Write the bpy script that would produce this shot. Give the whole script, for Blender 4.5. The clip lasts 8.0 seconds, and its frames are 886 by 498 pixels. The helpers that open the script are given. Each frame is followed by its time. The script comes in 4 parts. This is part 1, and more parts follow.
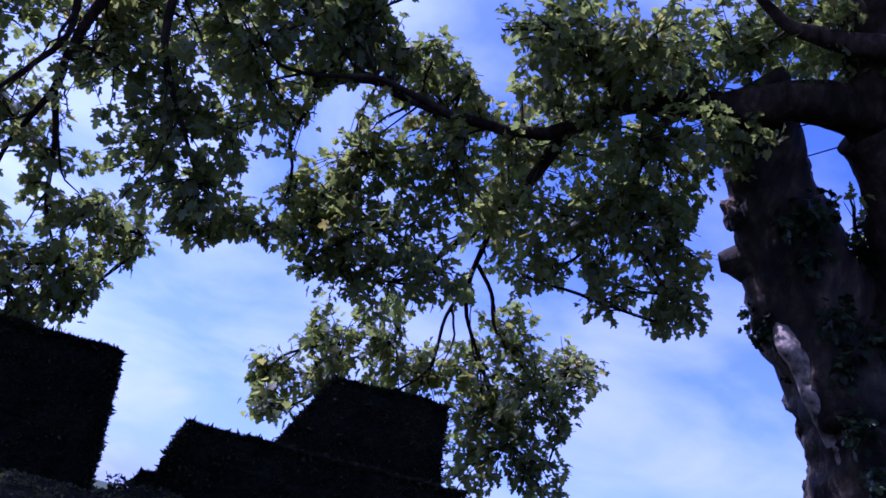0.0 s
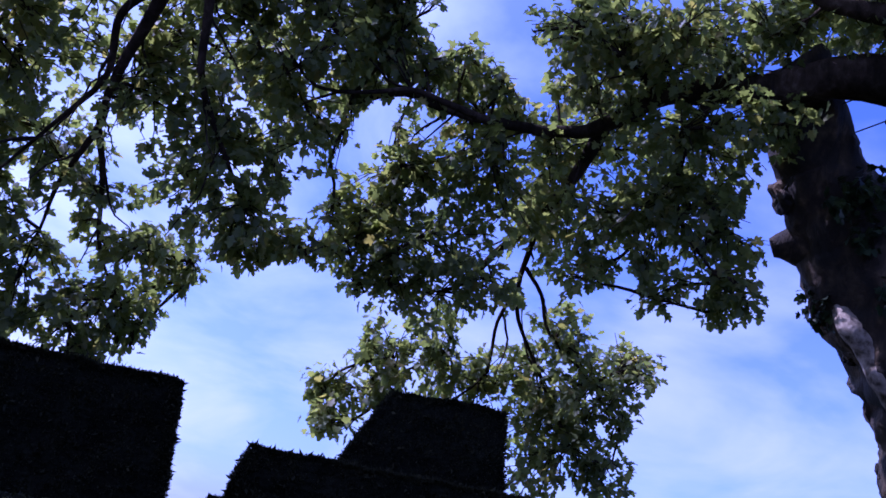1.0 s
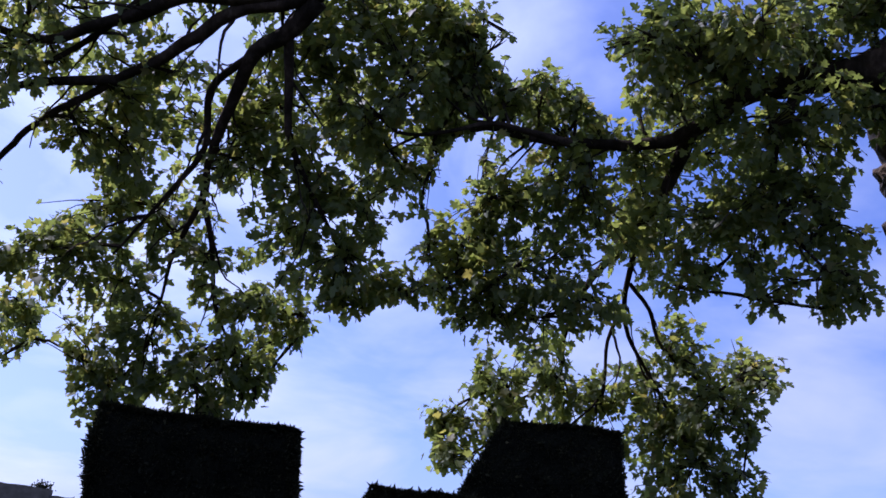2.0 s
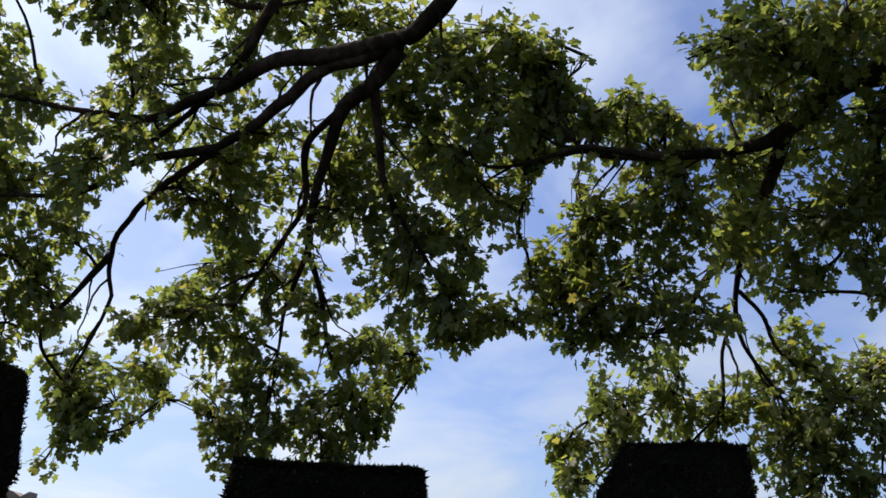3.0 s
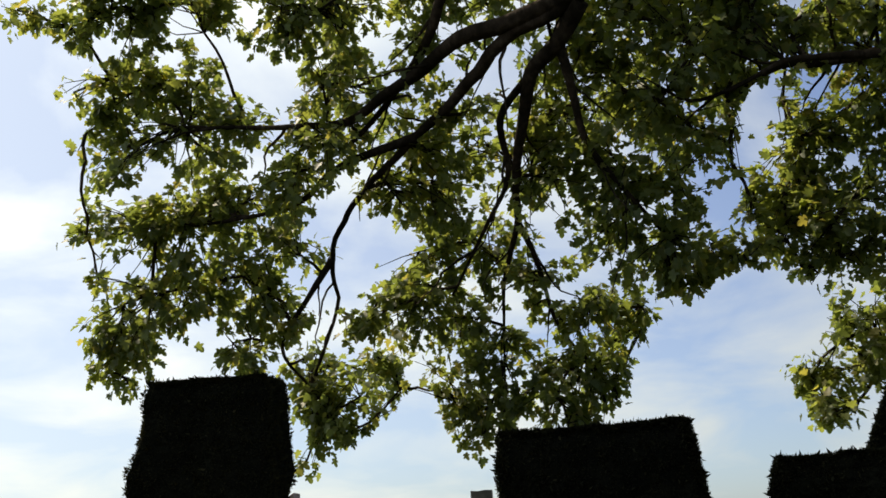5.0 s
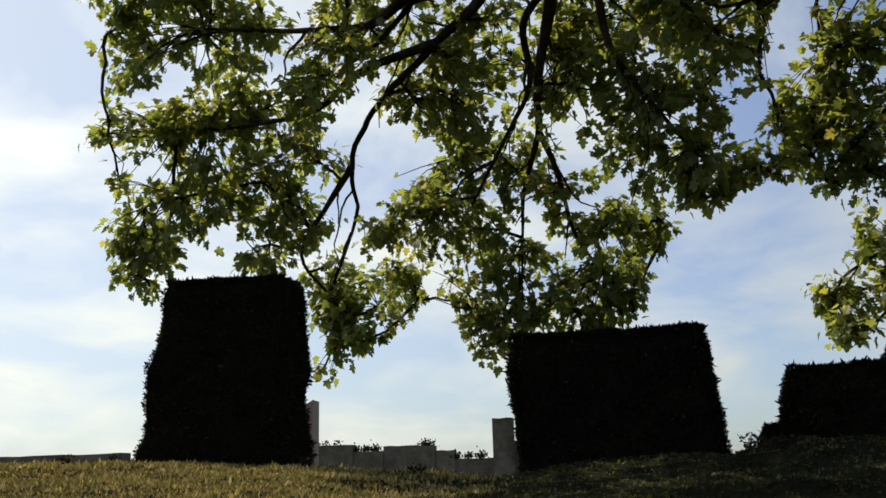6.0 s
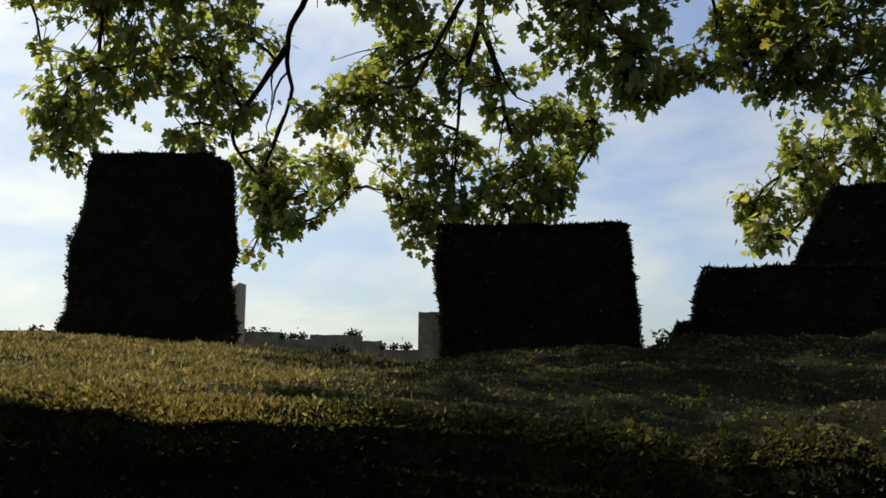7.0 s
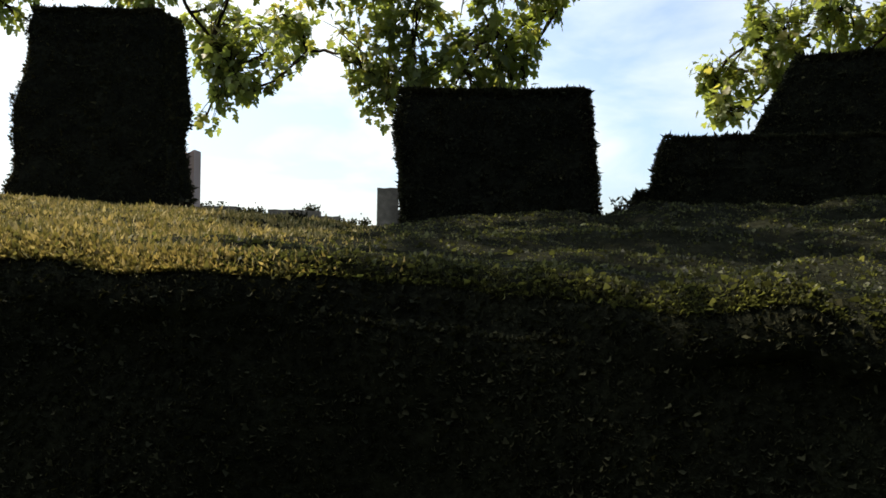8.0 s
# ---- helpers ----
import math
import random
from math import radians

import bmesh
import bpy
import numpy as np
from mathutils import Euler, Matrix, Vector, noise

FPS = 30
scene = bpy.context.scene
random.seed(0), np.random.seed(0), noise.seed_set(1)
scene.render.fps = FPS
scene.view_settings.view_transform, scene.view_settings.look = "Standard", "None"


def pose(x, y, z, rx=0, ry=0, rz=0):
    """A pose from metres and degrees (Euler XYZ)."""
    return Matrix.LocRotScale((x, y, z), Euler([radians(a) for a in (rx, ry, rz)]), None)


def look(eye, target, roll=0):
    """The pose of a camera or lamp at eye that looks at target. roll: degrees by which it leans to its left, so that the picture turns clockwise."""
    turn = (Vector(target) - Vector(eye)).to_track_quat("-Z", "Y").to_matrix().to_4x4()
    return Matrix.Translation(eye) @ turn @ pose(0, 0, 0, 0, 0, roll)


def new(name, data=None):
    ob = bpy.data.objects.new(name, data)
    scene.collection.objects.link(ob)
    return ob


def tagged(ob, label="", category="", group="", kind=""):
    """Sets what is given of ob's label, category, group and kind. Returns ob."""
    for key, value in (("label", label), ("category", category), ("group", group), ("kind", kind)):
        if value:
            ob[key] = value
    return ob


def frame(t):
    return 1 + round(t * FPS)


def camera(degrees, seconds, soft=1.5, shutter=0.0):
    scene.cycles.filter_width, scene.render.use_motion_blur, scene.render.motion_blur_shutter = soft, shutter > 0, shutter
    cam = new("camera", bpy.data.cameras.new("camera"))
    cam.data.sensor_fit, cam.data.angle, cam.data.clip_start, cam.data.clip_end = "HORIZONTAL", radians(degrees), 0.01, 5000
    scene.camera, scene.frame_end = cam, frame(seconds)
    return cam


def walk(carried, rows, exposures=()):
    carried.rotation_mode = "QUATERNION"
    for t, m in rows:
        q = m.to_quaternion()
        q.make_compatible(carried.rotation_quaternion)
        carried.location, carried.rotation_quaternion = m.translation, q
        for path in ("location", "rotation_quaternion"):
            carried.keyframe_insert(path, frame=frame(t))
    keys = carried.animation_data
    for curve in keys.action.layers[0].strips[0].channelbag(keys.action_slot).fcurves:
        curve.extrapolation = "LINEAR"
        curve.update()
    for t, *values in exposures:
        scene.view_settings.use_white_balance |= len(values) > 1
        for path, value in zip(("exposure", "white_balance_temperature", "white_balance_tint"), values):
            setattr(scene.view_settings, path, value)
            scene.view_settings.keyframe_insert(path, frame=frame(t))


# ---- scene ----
# ---- camera ----
cam = camera(52.76, 8.0, soft=1.6)
# seconds, eye, yaw to the left, pitch up, roll
PATH = [
    (0.0, 0.285, 0.153, 1.787, -24.96, 19.01, -14.20),
    (0.5, 0.271, 0.133, 1.806, -24.17, 18.92, -13.14),
    (1.0, 0.270, 0.141, 1.830, -21.85, 18.51, -10.95),
    (2.5, 0.459, -0.124, 1.846, -9.47, 19.75, -5.30),
    (3.0, 0.373, -0.148, 1.882, -6.70, 20.08, -3.33),
    (3.5, 0.163, -0.101, 1.894, -4.79, 20.28, -0.85),
    (4.0, 0.138, -0.054, 1.905, -1.54, 20.56, 1.11),
    (4.5, 0.046, -0.089, 1.978, 1.12, 19.90, 3.31),
    (5.0, -0.049, -0.075, 1.863, 4.38, 18.14, 3.28),
    (5.2, 0.000, -0.015, 1.790, 5.72, 17.75, 2.95),
    (6.3, 0.017, 0.004, 1.666, 5.80, 11.92, 1.04),
    (6.5, 0.029, 0.001, 1.657, 5.07, 10.70, 0.65),
    (7.0, 0.025, -0.010, 1.626, 2.06, 7.07, -0.66),
    (7.5, -0.000, 0.000, 1.600, 0.00, 3.22, -1.43),
    (8.0, 0.022, 0.051, 1.554, -0.70, -0.78, -1.13),
]


def aim(x, y, z, yaw, pitch, roll):
    a, b = radians(yaw), radians(pitch)
    way = Vector((-math.sin(a) * math.cos(b), math.cos(a) * math.cos(b), math.sin(b)))
    return look((x, y, z), Vector((x, y, z)) + way, -roll)


EXPOSURES = [(0.0, 0.34, 4580, 61), (1.2, 0.34, 4700, 57), (2.5, 0.15, 5850, 24), (4.5, 0.20, 7650, 8), (6.5, 0.08, 7850, 7), (7.0, 0.14, 7850, 7), (8.0, 0.76, 7500, 8)]
walk(cam, [(t, aim(*p)) for t, *p in PATH], EXPOSURES)

# ---- sky and sun ----
SUN_LEFT, SUN_UP = 60.0, 54.0
world = bpy.data.worlds.new("sky")
scene.world = world
world.use_nodes = True
wn, wl = world.node_tree.nodes, world.node_tree.links
wn.clear()


def wnode(kind, **kw):
    n = wn.new(kind)
    for k, v in kw.items():
        n.inputs[k].default_value = v
    return n


sky = wn.new("ShaderNodeTexSky")
sky.sky_type = "NISHITA"
sky.sun_disc = False
sky.sun_elevation, sky.sun_rotation = radians(SUN_UP), radians(-SUN_LEFT)
sky.dust_density, sky.ozone_density = 0.8, 2.0
coord = wn.new("ShaderNodeTexCoord")
sep = wn.new("ShaderNodeSeparateXYZ")
wl.new(coord.outputs["Generated"], sep.inputs[0])
lift = wn.new("ShaderNodeMath")
lift.operation = "MAXIMUM"
lift.inputs[1].default_value = 0.0
wl.new(sep.outputs["Z"], lift.inputs[0])
lift2 = wn.new("ShaderNodeMath")
lift2.operation = "ADD"
lift2.inputs[1].default_value = 0.3
wl.new(lift.outputs[0], lift2.inputs[0])
flat = wn.new("ShaderNodeVectorMath")
flat.operation = "DIVIDE"
joinz = wn.new("ShaderNodeCombineXYZ")
for i in range(3):
    wl.new(lift2.outputs[0], joinz.inputs[i])
wl.new(coord.outputs["Generated"], flat.inputs[0])
wl.new(joinz.outputs[0], flat.inputs[1])
cl = wnode("ShaderNodeTexNoise", Scale=2.1, Detail=9.0, Roughness=0.52, Distortion=0.35)
wl.new(flat.outputs[0], cl.inputs["Vector"])
ramp = wn.new("ShaderNodeValToRGB")
ramp.color_ramp.elements[0].position, ramp.color_ramp.elements[1].position = 0.42, 0.78
ramp.color_ramp.elements[0].color = (0.05, 0.05, 0.05, 1)
ramp.color_ramp.elements[1].color = (0.85, 0.85, 0.85, 1)
wl.new(cl.outputs["Fac"], ramp.inputs[0])
sun_way = (-math.sin(radians(SUN_LEFT)) * math.cos(radians(SUN_UP)), math.cos(radians(SUN_LEFT)) * math.cos(radians(SUN_UP)), math.sin(radians(SUN_UP)))
near_sun = wn.new("ShaderNodeVectorMath")
near_sun.operation = "DOT_PRODUCT"
near_sun.inputs[1].default_value = sun_way
wl.new(coord.outputs["Generated"], near_sun.inputs[0])
haze = wn.new("ShaderNodeMapRange")
haze.interpolation_type = "SMOOTHSTEP"
haze.inputs["From Min"].default_value, haze.inputs["From Max"].default_value = 0.25, 0.95
haze.inputs["To Min"].default_value, haze.inputs["To Max"].default_value = 0.0, 0.42
wl.new(near_sun.outputs["Value"], haze.inputs["Value"])
low = wn.new("ShaderNodeMapRange")
low.interpolation_type = "SMOOTHSTEP"
low.inputs["From Min"].default_value, low.inputs["From Max"].default_value = 0.02, 0.5
low.inputs["To Min"].default_value, low.inputs["To Max"].default_value = 0.30, 0.0
wl.new(sep.outputs["Z"], low.inputs["Value"])
veil = wn.new("ShaderNodeMath")
veil.operation = "ADD"
wl.new(haze.outputs[0], veil.inputs[0])
wl.new(low.outputs[0], veil.inputs[1])
cover = wn.new("ShaderNodeMath")
cover.operation, cover.use_clamp = "ADD", True
wl.new(ramp.outputs[0], cover.inputs[0])
wl.new(veil.outputs[0], cover.inputs[1])
glare = wn.new("ShaderNodeMapRange")
glare.inputs["From Min"].default_value, glare.inputs["From Max"].default_value = 0.2, 1.0
glare.inputs["To Min"].default_value, glare.inputs["To Max"].default_value = 7.8, 15.5
wl.new(near_sun.outputs["Value"], glare.inputs["Value"])
white = wn.new("ShaderNodeVectorMath")
white.operation = "SCALE"
white.inputs[0].default_value = (0.86, 0.965, 1.05)
wl.new(glare.outputs[0], white.inputs["Scale"])
deep = wn.new("ShaderNodeMix")
deep.data_type, deep.blend_type = "RGBA", "MULTIPLY"
deep.inputs["Factor"].default_value = 1.0
deep.inputs["B"].default_value = (0.80, 1.06, 1.6, 1)
wl.new(sky.outputs[0], deep.inputs["A"])
mix = wn.new("ShaderNodeMix")
mix.data_type = "RGBA"
wl.new(cover.outputs[0], mix.inputs["Factor"])
wl.new(deep.outputs["Result"], mix.inputs["A"])
wl.new(white.outputs[0], mix.inputs["B"])
bg = wn.new("ShaderNodeBackground")
bg.inputs["Strength"].default_value = 0.085
wl.new(mix.outputs["Result"], bg.inputs["Color"])
wout = wn.new("ShaderNodeOutputWorld")
wl.new(bg.outputs[0], wout.inputs[0])

sun = new("sun", bpy.data.lights.new("sun", "SUN"))
sun.data.energy, sun.data.angle, sun.data.color = 5.0, radians(0.53), (1.0, 0.94, 0.84)
a, b = radians(SUN_LEFT), radians(SUN_UP)
sun.matrix_world = look((0, 0, 0), (math.sin(a) * math.cos(b), -math.cos(a) * math.cos(b), -math.sin(b)))


# ---- materials ----
def material(name, rough=0.8):
    m = bpy.data.materials.new(name)
    m.use_nodes = True
    nt = m.node_tree
    p = nt.nodes["Principled BSDF"]
    p.inputs["Roughness"].default_value = rough
    return m, nt, p


def noise_ramp(nt, scale, stops, detail=6.0, rough=0.6, stretch=None):
    """A noise in object space through a colour ramp."""
    tc = nt.nodes.new("ShaderNodeTexCoord")
    n = nt.nodes.new("ShaderNodeTexNoise")
    n.inputs["Scale"].default_value, n.inputs["Detail"].default_value, n.inputs["Roughness"].default_value = scale, detail, rough
    if stretch:
        mp = nt.nodes.new("ShaderNodeMapping")
        mp.inputs["Scale"].default_value = stretch
        nt.links.new(tc.outputs["Object"], mp.inputs[0])
        nt.links.new(mp.outputs[0], n.inputs["Vector"])
    else:
        nt.links.new(tc.outputs["Object"], n.inputs["Vector"])
    r = nt.nodes.new("ShaderNodeValToRGB")
    e = r.color_ramp.elements
    while len(e) < len(stops):
        e.new(0.5)
    for el, (pos, col) in zip(e, stops):
        el.position, el.color = pos, (*col, 1)
    nt.links.new(n.outputs["Fac"], r.inputs[0])
    return n, r


def mixed(nt, a, b, fac, mode="MIX"):
    m = nt.nodes.new("ShaderNodeMix")
    m.data_type, m.blend_type = "RGBA", mode
    if isinstance(fac, float):
        m.inputs["Factor"].default_value = fac
    else:
        nt.links.new(fac, m.inputs["Factor"])
    nt.links.new(a, m.inputs["A"])
    nt.links.new(b, m.inputs["B"])
    return m.outputs["Result"]


def bump(nt, p, height, strength, distance):
    b = nt.nodes.new("ShaderNodeBump")
    b.inputs["Strength"].default_value, b.inputs["Distance"].default_value = strength, distance
    nt.links.new(height, b.inputs["Height"])
    nt.links.new(b.outputs[0], p.inputs["Normal"])


def foliage(name, stops, through_col, through_amount, rough=0.5, gloss=0.35):
    """Leaf stuff: each leaf takes a shade of its own, and lets some light through."""
    m, nt, p = material(name, rough)
    geo = nt.nodes.new("ShaderNodeNewGeometry")
    info = nt.nodes.new("ShaderNodeObjectInfo")
    add = nt.nodes.new("ShaderNodeMath")
    add.operation = "ADD"
    nt.links.new(geo.outputs["Random Per Island"], add.inputs[0])
    nt.links.new(info.outputs["Random"], add.inputs[1])
    fr = nt.nodes.new("ShaderNodeMath")
    fr.operation = "FRACT"
    nt.links.new(add.outputs[0], fr.inputs[0])
    r = nt.nodes.new("ShaderNodeValToRGB")
    e = r.color_ramp.elements
    while len(e) < len(stops):
        e.new(0.5)
    for el, (pos, col) in zip(e, stops):
        el.position, el.color = pos, (*col, 1)
    nt.links.new(fr.outputs[0], r.inputs[0])
    n, nr = noise_ramp(nt, 1.1, [(0.3, (0.75, 0.8, 0.8)), (0.7, (1.15, 1.1, 0.95))], 3.0)
    col = mixed(nt, r.outputs[0], nr.outputs[0], 1.0, "MULTIPLY")
    nt.links.new(col, p.inputs["Base Color"])
    p.inputs["Specular IOR Level"].default_value = gloss
    if through_amount > 0:
        tr = nt.nodes.new("ShaderNodeBsdfTranslucent")
        tint = nt.nodes.new("ShaderNodeRGB")
        tint.outputs[0].default_value = (*through_col, 1)
        nt.links.new(mixed(nt, col, tint.outputs[0], 1.0, "MULTIPLY"), tr.inputs["Color"])
        ms = nt.nodes.new("ShaderNodeMixShader")
        ms.inputs[0].default_value = through_amount
        nt.links.new(p.outputs[0], ms.inputs[1])
        nt.links.new(tr.outputs[0], ms.inputs[2])
        nt.links.new(ms.outputs[0], nt.nodes["Material Output"].inputs["Surface"])
    return m


MAPLE = foliage("maple_leaf", [(0.0, (0.080, 0.104, 0.042)), (0.45, (0.112, 0.140, 0.054)), (0.88, (0.138, 0.158, 0.060)), (1.0, (0.18, 0.162, 0.062))], (2.85, 2.7, 1.4), 0.55, 0.5, 0.42)
YEW = foliage("yew_needles", [(0.0, (0.019, 0.020, 0.011)), (0.6, (0.031, 0.032, 0.016)), (1.0, (0.052, 0.048, 0.023))], (1.5, 1.5, 1.0), 0.1, 0.85, 0.1)
# darker leaf colour; on the hedge's near face it carries the shade
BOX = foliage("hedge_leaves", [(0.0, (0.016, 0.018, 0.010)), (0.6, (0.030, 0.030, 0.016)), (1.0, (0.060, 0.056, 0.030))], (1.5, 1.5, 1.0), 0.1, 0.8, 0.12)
# one hedge top in two colours: golden for its sun patch, green for shade
SUN_TIPS = foliage("hedge_sunlit_tips", [(0.0, (0.085, 0.085, 0.036)), (0.4, (0.19, 0.170, 0.070)), (0.8, (0.36, 0.285, 0.140)), (1.0, (0.50, 0.42, 0.26))], (1.6, 1.5, 1.0), 0.25, 0.7, 0.2)
SHADE_TIPS = foliage("hedge_shaded_tips", [(0.0, (0.016, 0.017, 0.010)), (0.5, (0.034, 0.037, 0.018)), (0.9, (0.080, 0.086, 0.038)), (1.0, (0.15, 0.15, 0.070))], (2.1, 2.1, 1.2), 0.4, 0.6, 0.3)
IVY = foliage("ivy_leaves", [(0.0, (0.012, 0.022, 0.008)), (0.8, (0.025, 0.042, 0.012)), (1.0, (0.05, 0.07, 0.02))], (1.5, 1.6, 1.0), 0.15, 0.5, 0.25)


def make_bark():
    m, nt, p = material("bark", 0.95)
    p.inputs["Specular IOR Level"].default_value = 0.08
    n1, r1 = noise_ramp(nt, 14.0, [(0.3, (0.016, 0.012, 0.008)), (0.55, (0.042, 0.031, 0.022)), (0.78, (0.095, 0.076, 0.056))], 9.0, 0.65, (1, 1, 0.35))
    n2, r2 = noise_ramp(nt, 2.2, [(0.42, (0.55, 0.55, 0.5)), (0.6, (1.5, 1.4, 1.35))], 5.0)
    nt.links.new(mixed(nt, r1.outputs[0], r2.outputs[0], 1.0, "MULTIPLY"), p.inputs["Base Color"])
    bump(nt, p, n1.outputs["Fac"], 0.9, 0.03)
    return m


def make_pale_bark():
    m, nt, p = material("flaking_pale_bark", 0.9)
    n1, r1 = noise_ramp(nt, 7.0, [(0.34, (0.024, 0.016, 0.009)), (0.50, (0.056, 0.038, 0.021)), (0.62, (0.15, 0.104, 0.058)), (0.8, (0.32, 0.235, 0.145))], 8.0, 0.62, (1, 1, 0.4))
    n2, r2 = noise_ramp(nt, 1.7, [(0.46, (0.3, 0.29, 0.22)), (0.64, (1.1, 1.03, 0.95))], 5.0)
    nt.links.new(mixed(nt, r1.outputs[0], r2.outputs[0], 1.0, "MULTIPLY"), p.inputs["Base Color"])
    bump(nt, p, n1.outputs["Fac"], 1.0, 0.05)
    return m


def make_simple(name, scale, stops, rough=0.9, depth=0.01, detail=7.0, gloss=0.25):
    m, nt, p = material(name, rough)
    p.inputs["Specular IOR Level"].default_value = gloss
    n1, r1 = noise_ramp(nt, scale, stops, detail)
    n2, r2 = noise_ramp(nt, scale * 0.13, [(0.35, (0.75, 0.75, 0.75)), (0.65, (1.2, 1.2, 1.2))], 4.0)
    nt.links.new(mixed(nt, r1.outputs[0], r2.outputs[0], 1.0, "MULTIPLY"), p.inputs["Base Color"])
    bump(nt, p, n1.outputs["Fac"], 0.8, depth)
    return m


BARK, PALE = make_bark(), make_pale_bark()
# peeled wood, pale enough to carry the sun patch in its colour
BARE = make_simple("sunlit_bare_wood", 9.0, [(0.36, (0.06, 0.045, 0.03)), (0.48, (0.24, 0.19, 0.135)), (0.64, (0.46, 0.37, 0.28))], 0.9, 0.03, 9.0)
# near-black colour of the solid shells that fill hedges and blocks
CORE = make_simple("dark_hedge_core", 38.0, [(0.35, (0.006, 0.0065, 0.004)), (0.7, (0.019, 0.020, 0.012))], 0.95, 0.03, gloss=0.03)
GRASS = make_simple("grass", 30.0, [(0.3, (0.02, 0.032, 0.008)), (0.7, (0.05, 0.07, 0.02))], 0.95, 0.03)
STONE = make_simple("old_stone", 0.9, [(0.3, (0.065, 0.054, 0.043)), (0.55, (0.11, 0.092, 0.074)), (0.75, (0.165, 0.14, 0.115))], 0.95, 0.1)
PINK = make_simple("pink_sandstone", 0.9, [(0.3, (0.26, 0.19, 0.17)), (0.7, (0.40, 0.30, 0.27))], 0.95, 0.08)
CABLE = make_simple("cable_sheath", 60.0, [(0.3, (0.02, 0.02, 0.02)), (0.7, (0.035, 0.035, 0.035))], 0.6, 0.001)


# ---- building helpers ----
def mesh_object(name, verts, faces, mat, parent=None, label="", smooth=False):
    me = bpy.data.meshes.new(name)
    me.from_pydata(verts, [], faces)
    me.materials.append(mat)
    if smooth:
        me.polygons.foreach_set("use_smooth", [True] * len(me.polygons))
    me.update()
    ob = new(name, me)
    if parent:
        ob.parent = parent
    if label:
        tagged(ob, label)
    return ob


def part(name, bm, mat, parent, label=""):
    me = bpy.data.meshes.new(name)
    bm.to_mesh(me)
    bm.free()
    me.materials.append(mat)
    ob = new(name, me)
    ob.parent = parent
    if label:
        tagged(ob, label)
    return ob


def smooth_line(points, step=0.12):
    """A rounded line through the points, with evenly spaced places and each one's share of the way."""
    p = np.array(points, float)
    p = np.vstack([2 * p[0] - p[1], p, 2 * p[-1] - p[-2]])
    out = []
    for i in range(1, len(p) - 2):
        n = max(2, int(np.linalg.norm(p[i + 1] - p[i]) / step))
        for k in range(n):
            t = k / n
            out.append(0.5 * (2 * p[i] + (p[i + 1] - p[i - 1]) * t + (2 * p[i - 1] - 5 * p[i] + 4 * p[i + 1] - p[i + 2]) * t**2 + (3 * p[i] - p[i - 1] - 3 * p[i + 1] + p[i + 2]) * t**3))
    out.append(p[-2])
    return np.array(out)


def tube(line, radii, sides, rough=0.0, seed=0.0):
    """Vertices and faces of a round limb along a line, with an uneven skin."""
    n = len(line)
    d = np.gradient(line, axis=0)
    d /= np.linalg.norm(d, axis=1)[:, None] + 1e-9
    side = np.cross(d[0], (0.31, 0.2, 0.93))
    side /= np.linalg.norm(side) + 1e-9
    verts, faces = [], []
    for i in range(n):
        side = side - d[i] * (side @ d[i])
        side /= np.linalg.norm(side) + 1e-9
        up = np.cross(d[i], side)
        for k in range(sides):
            a = 2 * math.pi * k / sides
            w = side * math.cos(a) + up * math.sin(a)
            r = radii[i]
            if rough:
                q = Vector(line[i] + w * r)
                r *= 1 + rough * (noise.noise(q * 1.3 + Vector((seed, 0, 0))) + 0.6 * noise.noise(q * 4.1) + 0.35 * noise.noise(q * 11.0))
            verts.append(tuple(line[i] + w * r))
    for i in range(n - 1):
        for k in range(sides):
            k2 = (k + 1) % sides
            faces.append((i * sides + k, i * sides + k2, (i + 1) * sides + k2, (i + 1) * sides + k))
    faces.append(tuple(range(sides))[::-1])
    faces.append(tuple((n - 1) * sides + k for k in range(sides)))
    return verts, faces


def scattered(template, tris, places, ahead, normal, size):
    """Many copies of one small leaf shape as one set of vertices and faces."""
    a = ahead / (np.linalg.norm(ahead, axis=1)[:, None] + 1e-9)
    s = np.cross(a, normal)
    s /= np.linalg.norm(s, axis=1)[:, None] + 1e-9
    u = np.cross(s, a)
    t = np.array(template)
    v = places[:, None, :] + size[:, None, None] * (t[None, :, 0:1] * s[:, None, :] + t[None, :, 1:2] * a[:, None, :] + t[None, :, 2:3] * u[:, None, :])
    k = len(t)
    f = np.array(tris)[None] + (np.arange(len(places)) * k)[:, None, None]
    return v.reshape(-1, 3), f.reshape(-1, f.shape[-1])


def leaf_object(name, verts, faces, mat, parent, label=""):
    me = bpy.data.meshes.new(name)
    nv, nf, k = len(verts), len(faces), faces.shape[1]
    me.vertices.add(nv)
    me.vertices.foreach_set("co", verts.astype(np.float32).ravel())
    me.loops.add(nf * k)
    me.loops.foreach_set("vertex_index", faces.astype(np.int32).ravel())
    me.polygons.add(nf)
    me.polygons.foreach_set("loop_start", np.arange(0, nf * k, k, dtype=np.int32))
    me.materials.append(mat)
    me.update(calc_edges=True)
    me.validate()
    ob = new(name, me)
    if parent:
        ob.parent = parent
    return tagged(ob, label, kind="stuff")


